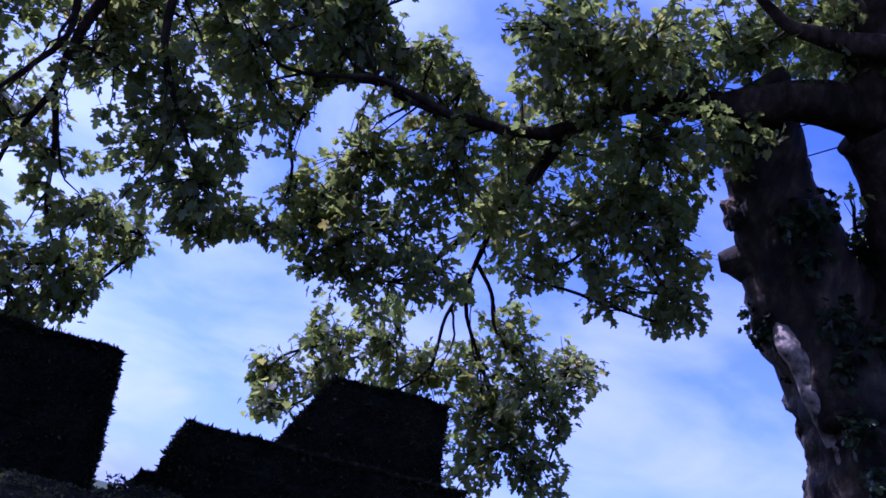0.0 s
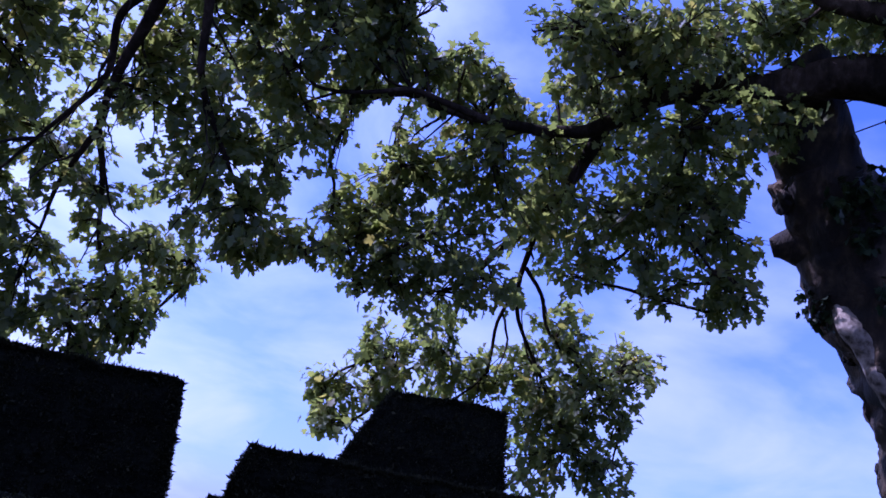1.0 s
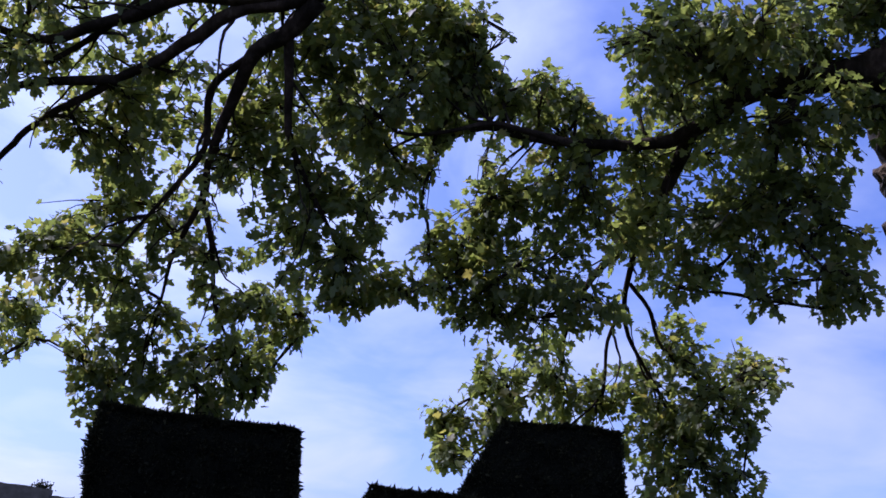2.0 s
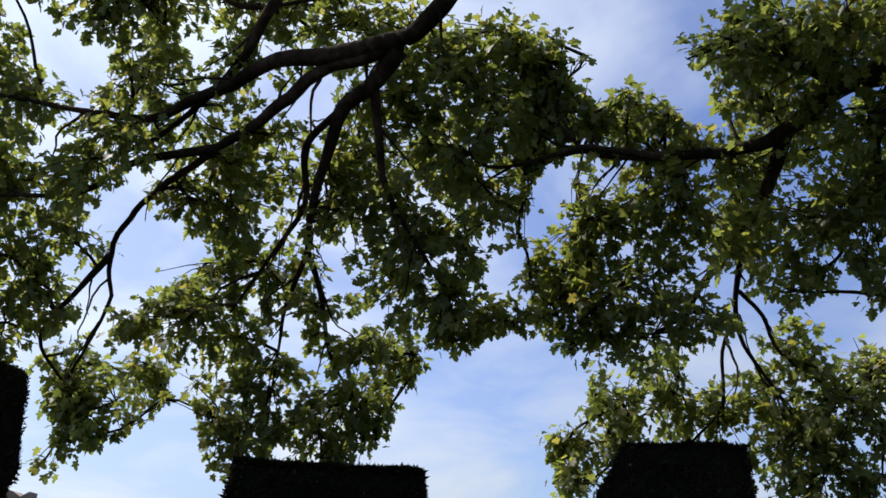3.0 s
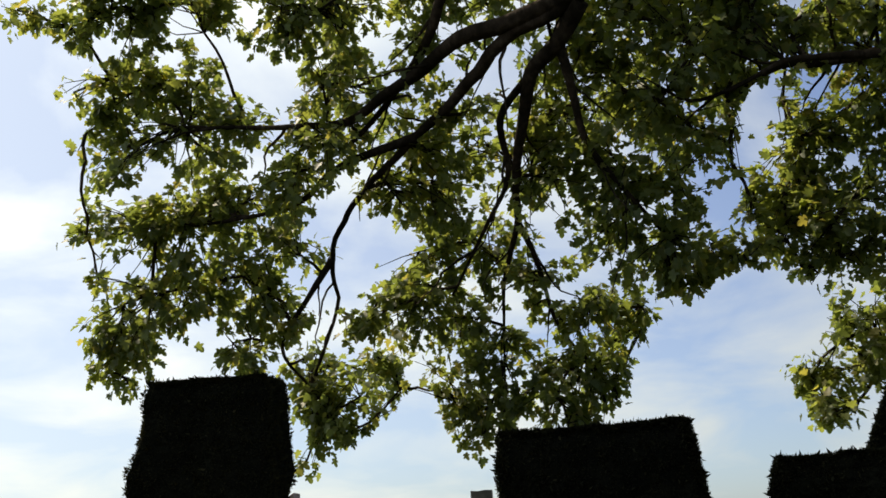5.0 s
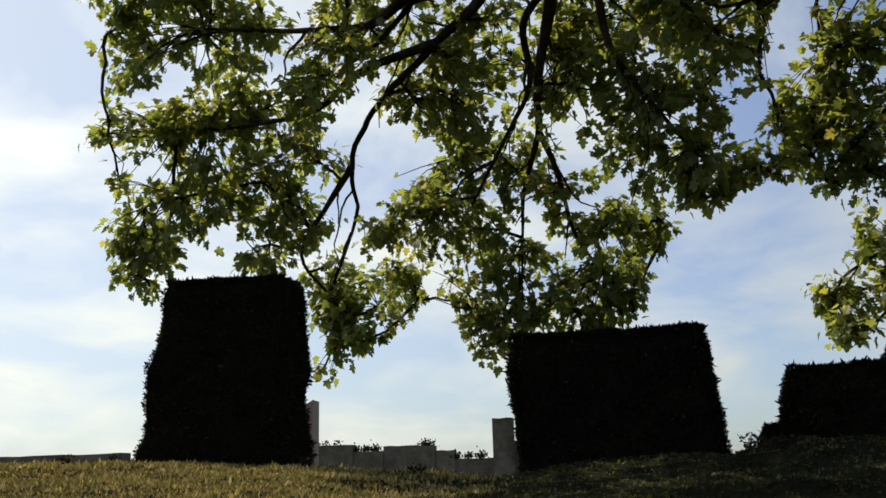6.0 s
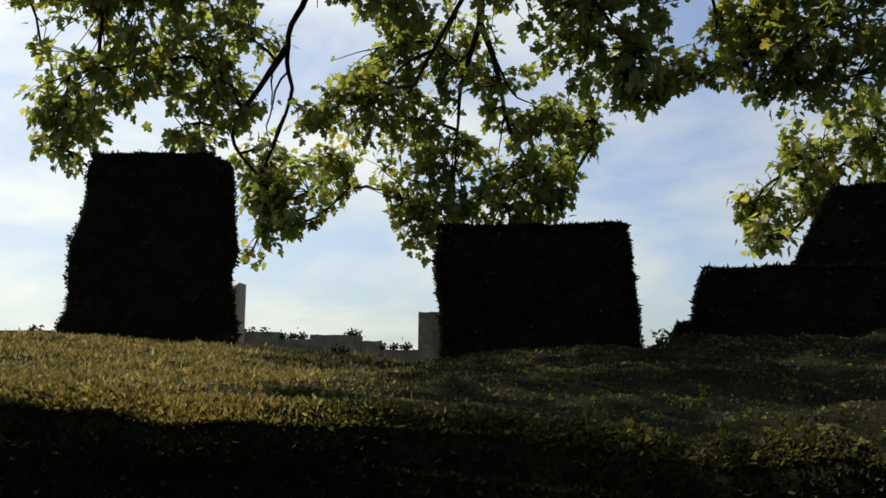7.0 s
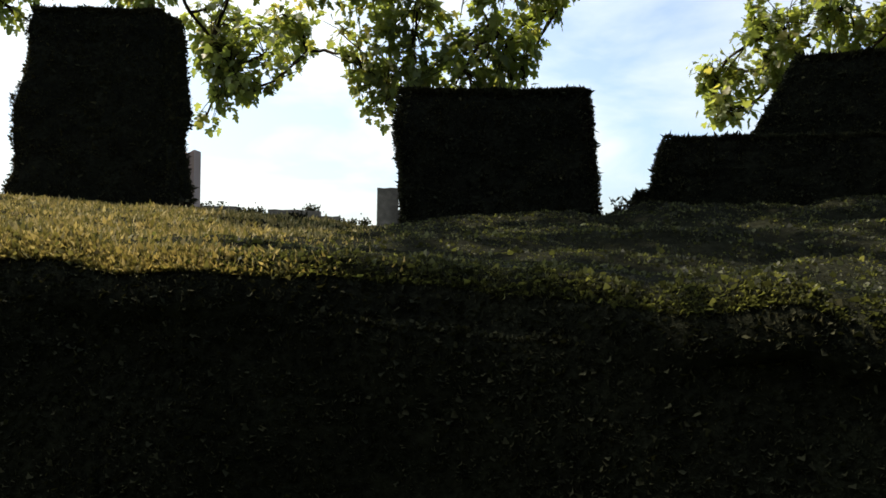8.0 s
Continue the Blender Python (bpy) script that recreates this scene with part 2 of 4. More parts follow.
def lobed_leaf():
    """A maple leaf of length one: stalk end at the origin, five lobes, folded along the middle and drooping at the tip."""
    half = [(0.15, -0.07), (0.36, -0.05), (0.43, 0.09), (0.29, 0.20), (0.52, 0.35), (0.54, 0.52), (0.27, 0.52), (0.25, 0.78), (0.12, 0.95)]
    outline = [(0.0, 0.0)] + half + [(0.0, 1.0)] + [(-x, y) for x, y in half[::-1]]
    pts = [(0.0, 0.33, -0.02)] + [(x, y, 0.18 * abs(x) - 0.16 * y * y) for x, y in outline]
    n = len(outline)
    return pts, [(0, 1 + i, 1 + (i + 1) % n) for i in range(n)]


LEAF, LEAF_TRIS = lobed_leaf()
SPRIG = [(0.0, 0.0, 0.0), (0.17, 0.45, 0.05), (0.0, 1.0, -0.05), (-0.17, 0.45, 0.05)]
OVAL = [(0.0, 0.0, 0.0), (0.40, 0.5, 0.08), (0.0, 1.0, -0.06), (-0.40, 0.5, 0.08)]
QUAD = [(0, 1, 2, 3)]


# ---- plan of the tree: limbs as lines, foliage as puffs with a radius ----
LIMB_TRUNK = [
    (7.91, 5.29, 1.64), (7.81, 5.4, 2.5), (7.6, 5.47, 3.17), (7.3, 5.54, 3.91), (7.01, 5.58, 4.47),
]
LIMB_STEMA = [
    (7.19, 5.53, 4.09), (6.8, 5.65, 4.68), (6.39, 5.73, 5.22), (5.98, 5.7, 5.75), (5.6, 5.62, 6.2), (5.36, 5.55, 6.45),
]
LIMB_STEMB = [
    (7.3, 5.54, 3.91), (7.12, 4.89, 4.96), (6.8, 4.78, 5.46), (6.46, 4.71, 5.89), (6.11, 4.75, 6.14), (5.74, 4.92, 6.23),
    (5.44, 5.2, 6.19), (5.13, 5.48, 6.1), (4.79, 5.75, 6.04), (4.43, 6, 5.97), (4.17, 6.19, 5.75), (3.88, 6.42, 5.55),
    (3.51, 6.59, 5.49), (3.09, 6.68, 5.47), (2.71, 6.72, 5.44), (2.32, 6.73, 5.45), (1.91, 6.93, 5.29),
]
LIMB_B_RIGHT = [
    (6.46, 4.71, 5.89), (6.21, 4.35, 6.21), (5.77, 4.27, 6.47), (5.44, 4.61, 6.53), (5.11, 4.86, 6.63), (4.78, 4.96, 6.84),
]
LIMB_DROPA = [
    (4.05, 6.33, 5.65), (4.08, 6.79, 5.28), (4.03, 7.19, 5.01), (3.95, 7.42, 4.85), (3.8, 7.72, 4.6), (3.7, 8.03, 4.14),
    (3.74, 8.24, 3.7), (3.35, 8.46, 3.41),
]
LIMB_DROPB = [
    (4.03, 7.19, 5.01), (4.1, 7.48, 4.67), (4.15, 7.67, 4.42), (4.26, 7.77, 4.12), (4.56, 7.83, 3.75), (4.85, 7.77, 3.26),
]
LIMB_DROPC = [
    (4.12, 7.51, 4.57), (4.37, 7.57, 4.37), (4.56, 7.63, 4.03), (5.08, 7.54, 3.66),
]
LIMB_DROPD = [
    (4.15, 7.67, 4.42), (4.09, 7.87, 4.07), (4.13, 8.04, 3.57), (3.89, 8.27, 3.22),
]
LIMB_RIGHTA = [
    (4.79, 5.75, 6.04), (4.68, 5.85, 5.73), (4.58, 5.88, 5.36), (4.68, 5.95, 4.87), (5.03, 5.88, 4.46),
]
LIMB_RIGHTB = [
    (4.43, 6, 5.97), (3.97, 5.86, 6.02), (3.63, 5.85, 6.12), (3.31, 5.84, 6.18),
]
LIMB_LONG = [
    (1.19, 5.19, 6.27), (0.91, 5.6, 5.96), (0.66, 5.87, 5.79), (0.44, 6, 5.71), (0.07, 6.13, 5.61), (-0.32, 6.48, 5.37),
    (-0.75, 6.87, 5.17), (-1.13, 7.12, 4.98), (-1.49, 7.4, 4.66), (-1.67, 7.66, 4.4), (-1.73, 8.07, 4.03), (-2.02, 8.44, 3.47),
]
LIMB_LONGB = [
    (0.66, 5.87, 5.79), (0.39, 5.98, 5.75), (0.03, 6.08, 5.69), (-0.29, 6.15, 5.65), (-0.63, 6.37, 5.52), (-1, 6.6, 5.43),
    (-1.32, 6.81, 5.34), (-1.72, 6.83, 5.35), (-2.27, 6.87, 5.41), (-2.91, 6.84, 5.47),
]
LIMB_LONGC = [
    (0.65, 5.91, 5.73), (0.47, 6.15, 5.54), (0.26, 6.35, 5.41), (0.15, 6.71, 5.13), (0.06, 7.21, 4.72), (0.05, 7.39, 4.52),
    (-0.09, 7.81, 4.18), (-0.16, 8.33, 3.72),
]
LIMB_LONGD = [
    (0.05, 7.39, 4.52), (0.2, 7.69, 4.23), (0.33, 8.11, 3.8), (0.52, 8.26, 3.5),
]
LIMB_LONGE = [
    (-0.75, 6.87, 5.17), (-1.47, 7.04, 5.03), (-1.86, 7.25, 4.82), (-2.53, 7.31, 4.72), (-3.22, 7.27, 4.7),
]
LIMB_LONGF = [
    (-1.67, 7.66, 4.4), (-1.95, 7.89, 4.11), (-2.29, 8.21, 3.72), (-2.1, 8.54, 3.38),
]
LIMB_LONGG = [
    (-0.24, 5.92, 6.28), (-0.4, 6, 5.98), (-0.57, 6.26, 5.73), (-0.91, 6.68, 5.51), (-1.36, 6.98, 5.21), (-1.91, 7.24, 5.08),
]
LIMB_LONGH = [
    (0.26, 6.35, 5.41), (-0.02, 6.69, 5.19), (0, 7.06, 4.83), (-0.23, 7.4, 4.49), (-0.59, 7.83, 4.01),
]
LIMB_LONGI = [
    (0.47, 6.15, 5.54), (0.57, 6.43, 5.22), (0.67, 6.69, 4.88), (0.97, 6.91, 4.5), (1.31, 7, 4.06),
]
LIMB_LONGJ = [
    (2.98, 6.44, 5.33), (2.51, 6.4, 5.32), (2.23, 6.38, 5.31), (1.86, 6.45, 5.16), (1.49, 6.47, 5.08), (1.22, 6.36, 5.19),
]
LIMB_LONGK = [
    (0.68, 5.5, 6.31), (0.29, 5.84, 6.23), (-0.17, 6.03, 6.14), (-0.64, 6.14, 6.09), (-1.01, 6.19, 6.31), (-1.48, 6.4, 6.21),
]
LIMB_STUB = [
    (6.18, 5.9, 5.17), (6.04, 6.03, 5.07), (5.88, 6.13, 5.01),
]
LIMB_CAB1 = [
    (5.76, 5.34, 6.13), (6.2, 4.56, 6.39),
]
LIMB_CAB2 = [
    (5.98, 5.5, 5.95), (6.43, 4.6, 6.25),
]
LIMB_IVY = [
    (6.67, 5.08, 5.56), (6.69, 5.24, 5.29), (6.79, 5.21, 5.16), (6.38, 5.99, 4.6), (6.4, 5.84, 4.56), (5.44, 5.48, 6.16),
    (5.49, 5.67, 6.04), (6, 5.15, 5.38), (6.12, 5.26, 5.02), (6.37, 5.18, 4.52), (6.54, 5.16, 4.13), (6.68, 5.11, 3.63),
    (6.84, 5.03, 3.25), (5.89, 5.34, 5.27), (6.74, 5.01, 4.43),
]
PUFFS_LEFT = [
    (-3.26, 6.26, 6.26, 0.47), (-2.69, 6.48, 6.53, 0.48), (-3.43, 7.03, 5.94, 0.39), (-2.87, 7.04, 6.02, 0.44), (-3.24, 6.84, 5.28, 0.42), (-2.8, 7.25, 5.43, 0.49),
    (-3.53, 7.28, 4.67, 0.44), (-2.92, 7.28, 4.69, 0.5), (-2.48, 7.75, 5.1, 0.5), (-2.34, 7.09, 5.54, 0.37), (-3.53, 7.41, 4.04, 0.43), (-3.08, 7.66, 4.23, 0.49),
    (-2.55, 7.75, 4.33, 0.49), (-2.08, 7.91, 4.67, 0.33), (-3.68, 7.72, 3.66, 0.33), (-3.48, 7.96, 3.74, 0.28), (-2.63, 7.77, 3.7, 0.38), (-2.22, 8.08, 4.12, 0.33),
    (-2.13, 8.88, 3.66, 0.36), (-1.97, 8.7, 3.13, 0.35), (-1.6, 8.54, 3.25, 0.34), (-1.5, 9.23, 3.57, 0.3), (-1.49, 8.83, 2.9, 0.23),
]
PUFFS_UPPER = [
    (-1.81, 6.36, 6.16, 0.4), (-1.32, 6.77, 6.49, 0.47), (-0.69, 6.62, 6.46, 0.41), (-1.56, 6.76, 5.82, 0.36), (-1.17, 7.08, 5.85, 0.42), (-1.55, 6.74, 5.16, 0.39),
    (-1.08, 7.44, 5, 0.41), (-1.86, 7.04, 4.94, 0.35), (-0.51, 6.59, 5.87, 0.39), (-0.1, 6.77, 6.39, 0.41), (-0.81, 7.42, 5.53, 0.42), (-0.26, 6.95, 5.38, 0.4),
    (-0.52, 7.46, 4.96, 0.41), (0.34, 6.51, 6.31, 0.4),
]
PUFFS_MIDDLE = [
    (-0.92, 8.08, 4.53, 0.44), (-0.37, 8.09, 4.61, 0.49), (-1.11, 7.83, 3.93, 0.42), (-0.64, 8.34, 3.91, 0.49), (-0.76, 8.33, 3.27, 0.43), (-0.17, 8.35, 3.45, 0.49),
    (-0.36, 8.5, 3.06, 0.33), (0.28, 8.22, 3.09, 0.42), (0.68, 8.4, 3.35, 0.38), (0.23, 8.44, 3.77, 0.44), (0.73, 7.84, 3.76, 0.41), (1.08, 8.37, 3.7, 0.27),
    (0.15, 7.97, 4.21, 0.42), (-0.52, 8.28, 2.79, 0.19), (0.36, 8.05, 2.81, 0.26), (0.75, 8.41, 2.98, 0.22),
]
PUFFS_INNER = [
    (0.68, 6.49, 5.72, 0.43), (0.53, 7.13, 5.41, 0.46), (1.03, 6.65, 5.3, 0.43), (0.39, 7.16, 4.79, 0.44), (0.96, 6.99, 4.78, 0.49), (0.85, 7.34, 4.29, 0.45),
    (1.32, 7, 4.15, 0.43), (1.39, 6.82, 4.58, 0.43), (1.49, 6.99, 5.22, 0.45), (1.85, 7.03, 4.94, 0.25), (1.29, 7.36, 3.87, 0.3), (1.73, 7.49, 4.08, 0.25),
    (1.88, 6.95, 3.91, 0.19), (1.16, 6.68, 6.07, 0.46), (1.53, 6.35, 5.52, 0.38), (1.66, 6.57, 6.25, 0.41), (2.05, 6.3, 6.03, 0.3), (2.08, 6.49, 5.67, 0.25),
    (2.01, 6.86, 5.6, 0.31), (0.59, 6.53, 6.36, 0.3), (0.98, 6.56, 6.29, 0.3), (0.82, 6.73, 5.52, 0.29), (0.22, 7.17, 5.18, 0.25), (1.3, 6.44, 5.8, 0.29),
]
PUFFS_FILL = [
    (1, 6.89, 6.51, 0.32), (1.4, 6.97, 6.34, 0.32), (1.64, 6.35, 6.25, 0.3), (1.71, 6.8, 5.95, 0.31), (1.97, 6.42, 6.08, 0.25), (2.34, 6.6, 5.8, 0.3),
    (2.71, 6.46, 5.85, 0.25), (3.1, 6.8, 6, 0.22), (0.76, 6.78, 5.81, 0.3), (0.36, 6.91, 5.86, 0.26), (0.43, 7.26, 5.49, 0.31), (0.86, 7.5, 5.57, 0.32),
    (1.26, 7.45, 5.79, 0.33), (1.44, 7.5, 5.2, 0.32), (0.82, 7.3, 4.9, 0.3), (0.21, 7.52, 5, 0.31), (-0.25, 7.47, 5.35, 0.32), (-0.62, 7.03, 5.07, 0.25),
    (-0.62, 7.64, 4.79, 0.32), (-0.99, 7.3, 4.86, 0.26), (-1.31, 7.17, 5.39, 0.26), (-1.77, 7.1, 5.42, 0.26), (-1.9, 7.24, 5.04, 0.26),
]
PUFFS_FILLR = [
    (3.62, 6.25, 6.55, 0.38), (4, 6.04, 6.62, 0.38), (4.52, 6, 6.58, 0.44), (4.67, 5.58, 6.47, 0.37), (3.68, 6.17, 5.99, 0.31), (2.67, 7.52, 5.01, 0.32),
    (3.04, 7.01, 5.27, 0.32), (3.53, 7.02, 5.77, 0.33), (2.91, 7.5, 4.58, 0.32), (2.54, 7.57, 4.66, 0.27), (4.16, 6.1, 5.77, 0.36), (4.38, 5.64, 5.48, 0.35),
    (4.64, 5.35, 5.58, 0.3),
]
PUFFS_HANG = [
    (2.02, 6.77, 5.8, 0.35), (2.46, 6.82, 5.7, 0.3), (1.9, 6.55, 5.85, 0.29), (1.89, 7.1, 5.58, 0.31), (2.83, 6.9, 5.99, 0.32), (3.09, 6.55, 5.85, 0.26),
    (3.03, 6.87, 5.65, 0.31), (3.42, 6.84, 5.71, 0.26), (2.47, 7.28, 5.41, 0.21), (2.59, 7.32, 5.07, 0.31), (2.94, 7.28, 5.04, 0.42), (2.47, 7.58, 4.69, 0.37),
    (2.68, 7.23, 4.24, 0.4), (2.37, 7.48, 4.33, 0.3), (3.1, 7.06, 4.48, 0.4), (3.19, 6.68, 5.09, 0.4), (3.52, 6.91, 4.84, 0.41), (2.71, 7.36, 3.96, 0.35),
    (3.22, 7.39, 4.04, 0.41), (3.57, 7.14, 4.24, 0.36),
]
PUFFS_DROP = [
    (3.23, 8.31, 3.6, 0.39), (3.71, 8.35, 3.76, 0.46), (3.17, 8.6, 3.37, 0.29), (2.97, 8.93, 3.21, 0.29), (2.85, 8.56, 2.81, 0.22), (3.99, 7.96, 3.93, 0.39),
    (4.26, 8.22, 3.45, 0.46), (4.61, 7.89, 3.71, 0.46), (4.8, 8.11, 3.25, 0.47), (4.7, 7.66, 4.14, 0.34), (4.95, 7.54, 3.62, 0.45), (5.48, 7.72, 4.04, 0.36),
    (5.38, 7.24, 3.79, 0.17), (5.15, 7.43, 3.33, 0.34), (5.01, 7.7, 3.02, 0.4), (5.34, 7.55, 2.89, 0.29), (4.71, 7.86, 2.77, 0.34), (3.26, 8.73, 3.05, 0.23),
]
PUFFS_NEAR = [
    (4.27, 6.86, 6.39, 0.46), (3.86, 6.9, 5.45, 0.43), (4.19, 7.22, 4.96, 0.44), (4.06, 7.36, 5.3, 0.39), (4.43, 7.07, 5.82, 0.51), (4.92, 6.81, 5.9, 0.52),
    (5.01, 6.05, 5.65, 0.48), (3.42, 6, 6.2, 0.4), (3.91, 5.89, 6.41, 0.47), (4, 5.19, 6.13, 0.43), (4.2, 5.68, 6.06, 0.35),
]
PUFFS_EAST = [
    (4.9, 5.58, 6.79, 0.47), (5.33, 5.56, 7.15, 0.35), (5.65, 5.5, 7.1, 0.47), (5.58, 5.06, 7.11, 0.34), (5.6, 4.7, 6.77, 0.43), (5.22, 5.37, 6.57, 0.27),
    (5.96, 4.65, 6.93, 0.28), (5.28, 5.71, 5.82, 0.32), (5.12, 5.27, 5.69, 0.25),
]
PUFFS_RIGHT = [
    (4.34, 6.6, 4.99, 0.47), (4.63, 6.15, 5, 0.46), (4.86, 5.82, 5.02, 0.4), (5.25, 6, 4.94, 0.31), (4.18, 6.63, 4.43, 0.25), (4.54, 6.34, 4.68, 0.36),
    (4.54, 6.79, 4.48, 0.16), (4.86, 6.39, 4.31, 0.21), (5.08, 6.25, 4.87, 0.32), (5.21, 6.08, 4.45, 0.26), (5.24, 5.74, 4.36, 0.2), (5.3, 6.04, 4.21, 0.15),
    (5.51, 5.97, 4.87, 0.16), (5.23, 5.74, 5.15, 0.16),
]
# small tufts that make the uneven rim of the crown
TUFTS_WEST = [
    (-4.09, 6.17, 6.33, 0.11), (-3.9, 6.19, 6.32, 0.16), (-3.87, 6.88, 5.93, 0.12), (-3.81, 7.22, 4.82, 0.13), (-3.76, 7.58, 3.82, 0.14), (-3.73, 7.36, 4.23, 0.11),
    (-3.72, 7.76, 3.49, 0.14), (-3.72, 6.87, 5.49, 0.16), (-3.62, 6.26, 6.19, 0.11), (-3.58, 7.83, 3.34, 0.08), (-3.56, 6.3, 6.15, 0.15), (-3.52, 6.87, 6.03, 0.16),
    (-3.48, 6.96, 5.68, 0.14), (-3.45, 7.79, 3.82, 0.11), (-3.39, 6.18, 6.5, 0.16), (-3.34, 7.52, 4.16, 0.14), (-3.33, 6.24, 6.31, 0.16), (-3.25, 6.87, 6.09, 0.17),
    (-3.22, 7.29, 4.7, 0.19), (-3, 7.05, 5.91, 0.17), (-2.99, 6.37, 6.37, 0.14), (-2.95, 7.3, 4.81, 0.19), (-2.66, 7.52, 5.11, 0.17), (-2.38, 6.48, 6.46, 0.16),
]
TUFTS_LEFT = [
    (-2.2, 8.77, 2.67, 0.11), (-2.16, 8.77, 3.37, 0.21), (-2.15, 8.74, 3.3, 0.19), (-2.02, 8.75, 2.98, 0.14), (-1.96, 8.71, 3, 0.18), (-1.81, 6.37, 6.27, 0.17),
    (-1.8, 8.74, 2.89, 0.11), (-1.78, 6.53, 5.98, 0.13), (-1.61, 8.74, 3.35, 0.15), (-1.53, 8.73, 3.03, 0.09), (-1.49, 7.98, 3.79, 0.14), (-1.48, 8.83, 3.7, 0.19),
    (-1.46, 6.66, 6.58, 0.18), (-1.43, 7.94, 3.83, 0.15), (-1.4, 8.76, 3.05, 0.12), (-1.37, 6.8, 6.26, 0.13), (-1.31, 8.93, 3.61, 0.16), (-1.28, 7.85, 4.02, 0.17),
    (-1.25, 8.89, 3.36, 0.11), (-1.15, 7.87, 4.07, 0.13), (-0.85, 8.36, 3.23, 0.12), (-0.75, 6.6, 6.54, 0.16), (-0.64, 8.41, 3.08, 0.16), (-0.63, 8.36, 2.92, 0.12),
]
TUFTS_MIDDLE = [
    (-0.47, 8.34, 2.78, 0.07), (-0.26, 6.65, 6.57, 0.17), (0.08, 8.29, 3.94, 0.14), (0.19, 6.51, 6.53, 0.16), (0.27, 8.31, 3.39, 0.16), (0.41, 8.23, 3.79, 0.14),
    (0.68, 8.37, 3.15, 0.14), (0.81, 8.34, 3.21, 0.13), (0.83, 7.95, 3.8, 0.2), (0.84, 8.37, 2.99, 0.06), (0.93, 8.41, 3.27, 0.13), (1.11, 8.21, 3.73, 0.12),
    (1.12, 8, 3.81, 0.14), (1.14, 8.25, 3.68, 0.1), (1.23, 6.65, 6.44, 0.19), (1.25, 8.34, 3.62, 0.1), (1.36, 7.29, 3.9, 0.13), (1.36, 7.34, 3.78, 0.09),
    (1.5, 6.47, 6.41, 0.18), (1.55, 7.37, 3.84, 0.08), (1.57, 7.36, 3.92, 0.11), (1.67, 7.27, 4.13, 0.16), (1.75, 7.31, 4.08, 0.09), (1.78, 6.44, 6.24, 0.13),
]
TUFTS_HANG = [
    (1.83, 7.18, 3.97, 0.11), (1.87, 7, 4.72, 0.08), (1.87, 7.04, 3.91, 0.05), (1.91, 7.05, 4.04, 0.1), (1.91, 6.95, 5.05, 0.09), (1.95, 6.33, 6.31, 0.07),
    (2.06, 7.39, 4.37, 0.14), (2.1, 7.45, 4.42, 0.08), (2.15, 7.28, 4.07, 0.13), (2.15, 7.49, 4.69, 0.11), (2.18, 7.6, 4.59, 0.14), (2.22, 7.51, 4.3, 0.11),
    (2.26, 6.28, 6.13, 0.07), (2.34, 7.46, 4.16, 0.09), (2.43, 7.5, 3.94, 0.08), (2.52, 7.38, 3.83, 0.11), (2.71, 9.01, 3.21, 0.15), (2.73, 6.64, 5.99, 0.13),
    (2.75, 8.89, 3.28, 0.14), (2.76, 8.61, 2.82, 0.12), (2.77, 8.69, 2.86, 0.15), (2.8, 8.89, 3.22, 0.13), (2.84, 8.63, 2.84, 0.14), (2.88, 8.25, 3.66, 0.12),
]
TUFTS_EAST = [
    (2.98, 8.41, 3.65, 0.18), (3.11, 6.65, 5.95, 0.13), (3.15, 6.22, 6.19, 0.07), (3.58, 6.55, 6.01, 0.09), (4.21, 6.76, 4.38, 0.12), (4.86, 6.41, 4.27, 0.12),
    (4.91, 7.59, 4.1, 0.13), (5.1, 5.81, 5.16, 0.09), (5.14, 6.02, 4.89, 0.11), (5.25, 6.08, 4.19, 0.11), (5.29, 5.88, 4.33, 0.13), (5.31, 7.36, 3.39, 0.09),
    (5.34, 7.6, 2.79, 0.08), (5.36, 5.8, 4.24, 0.08), (5.38, 7.51, 2.96, 0.13), (5.46, 7.54, 4.02, 0.15), (5.5, 7.32, 3.78, 0.09), (6.17, 4.98, 5.49, 0.09),
    (6.54, 5.21, 5.43, 0.07), (6.82, 5.33, 5.31, 0.12),
]

# ---- gaps in the crown where the sky shows: centre and half width ----
GAPS_WEST = [
    (-4.24, 7.14, 4.86, 0.28), (-4.18, 7.37, 4.14, 0.32), (-4.17, 7.62, 3.58, 0.23), (-4.06, 6.92, 5.18, 0.23), (-3.59, 7.38, 4.26, 0.09), (-3.51, 7.37, 4.38, 0.14),
    (-3.35, 7.61, 3.98, 0.07), (-3.32, 7.84, 3.78, 0.08), (-3.26, 7.11, 4.98, 0.08), (-3.21, 7.87, 3.74, 0.07), (-3.16, 7.15, 5.02, 0.11), (-3.11, 7.9, 3.59, 0.17),
    (-3.11, 7.12, 5.11, 0.14), (-3.05, 7.84, 3.51, 0.05), (-2.95, 7.18, 5.35, 0.09), (-2.9, 7.78, 3.81, 0.17), (-2.87, 7.77, 3.68, 0.1), (-2.74, 6.59, 6.34, 0.15),
    (-2.71, 7.77, 3.7, 0.07), (-2.6, 6.82, 6.2, 0.12),
]
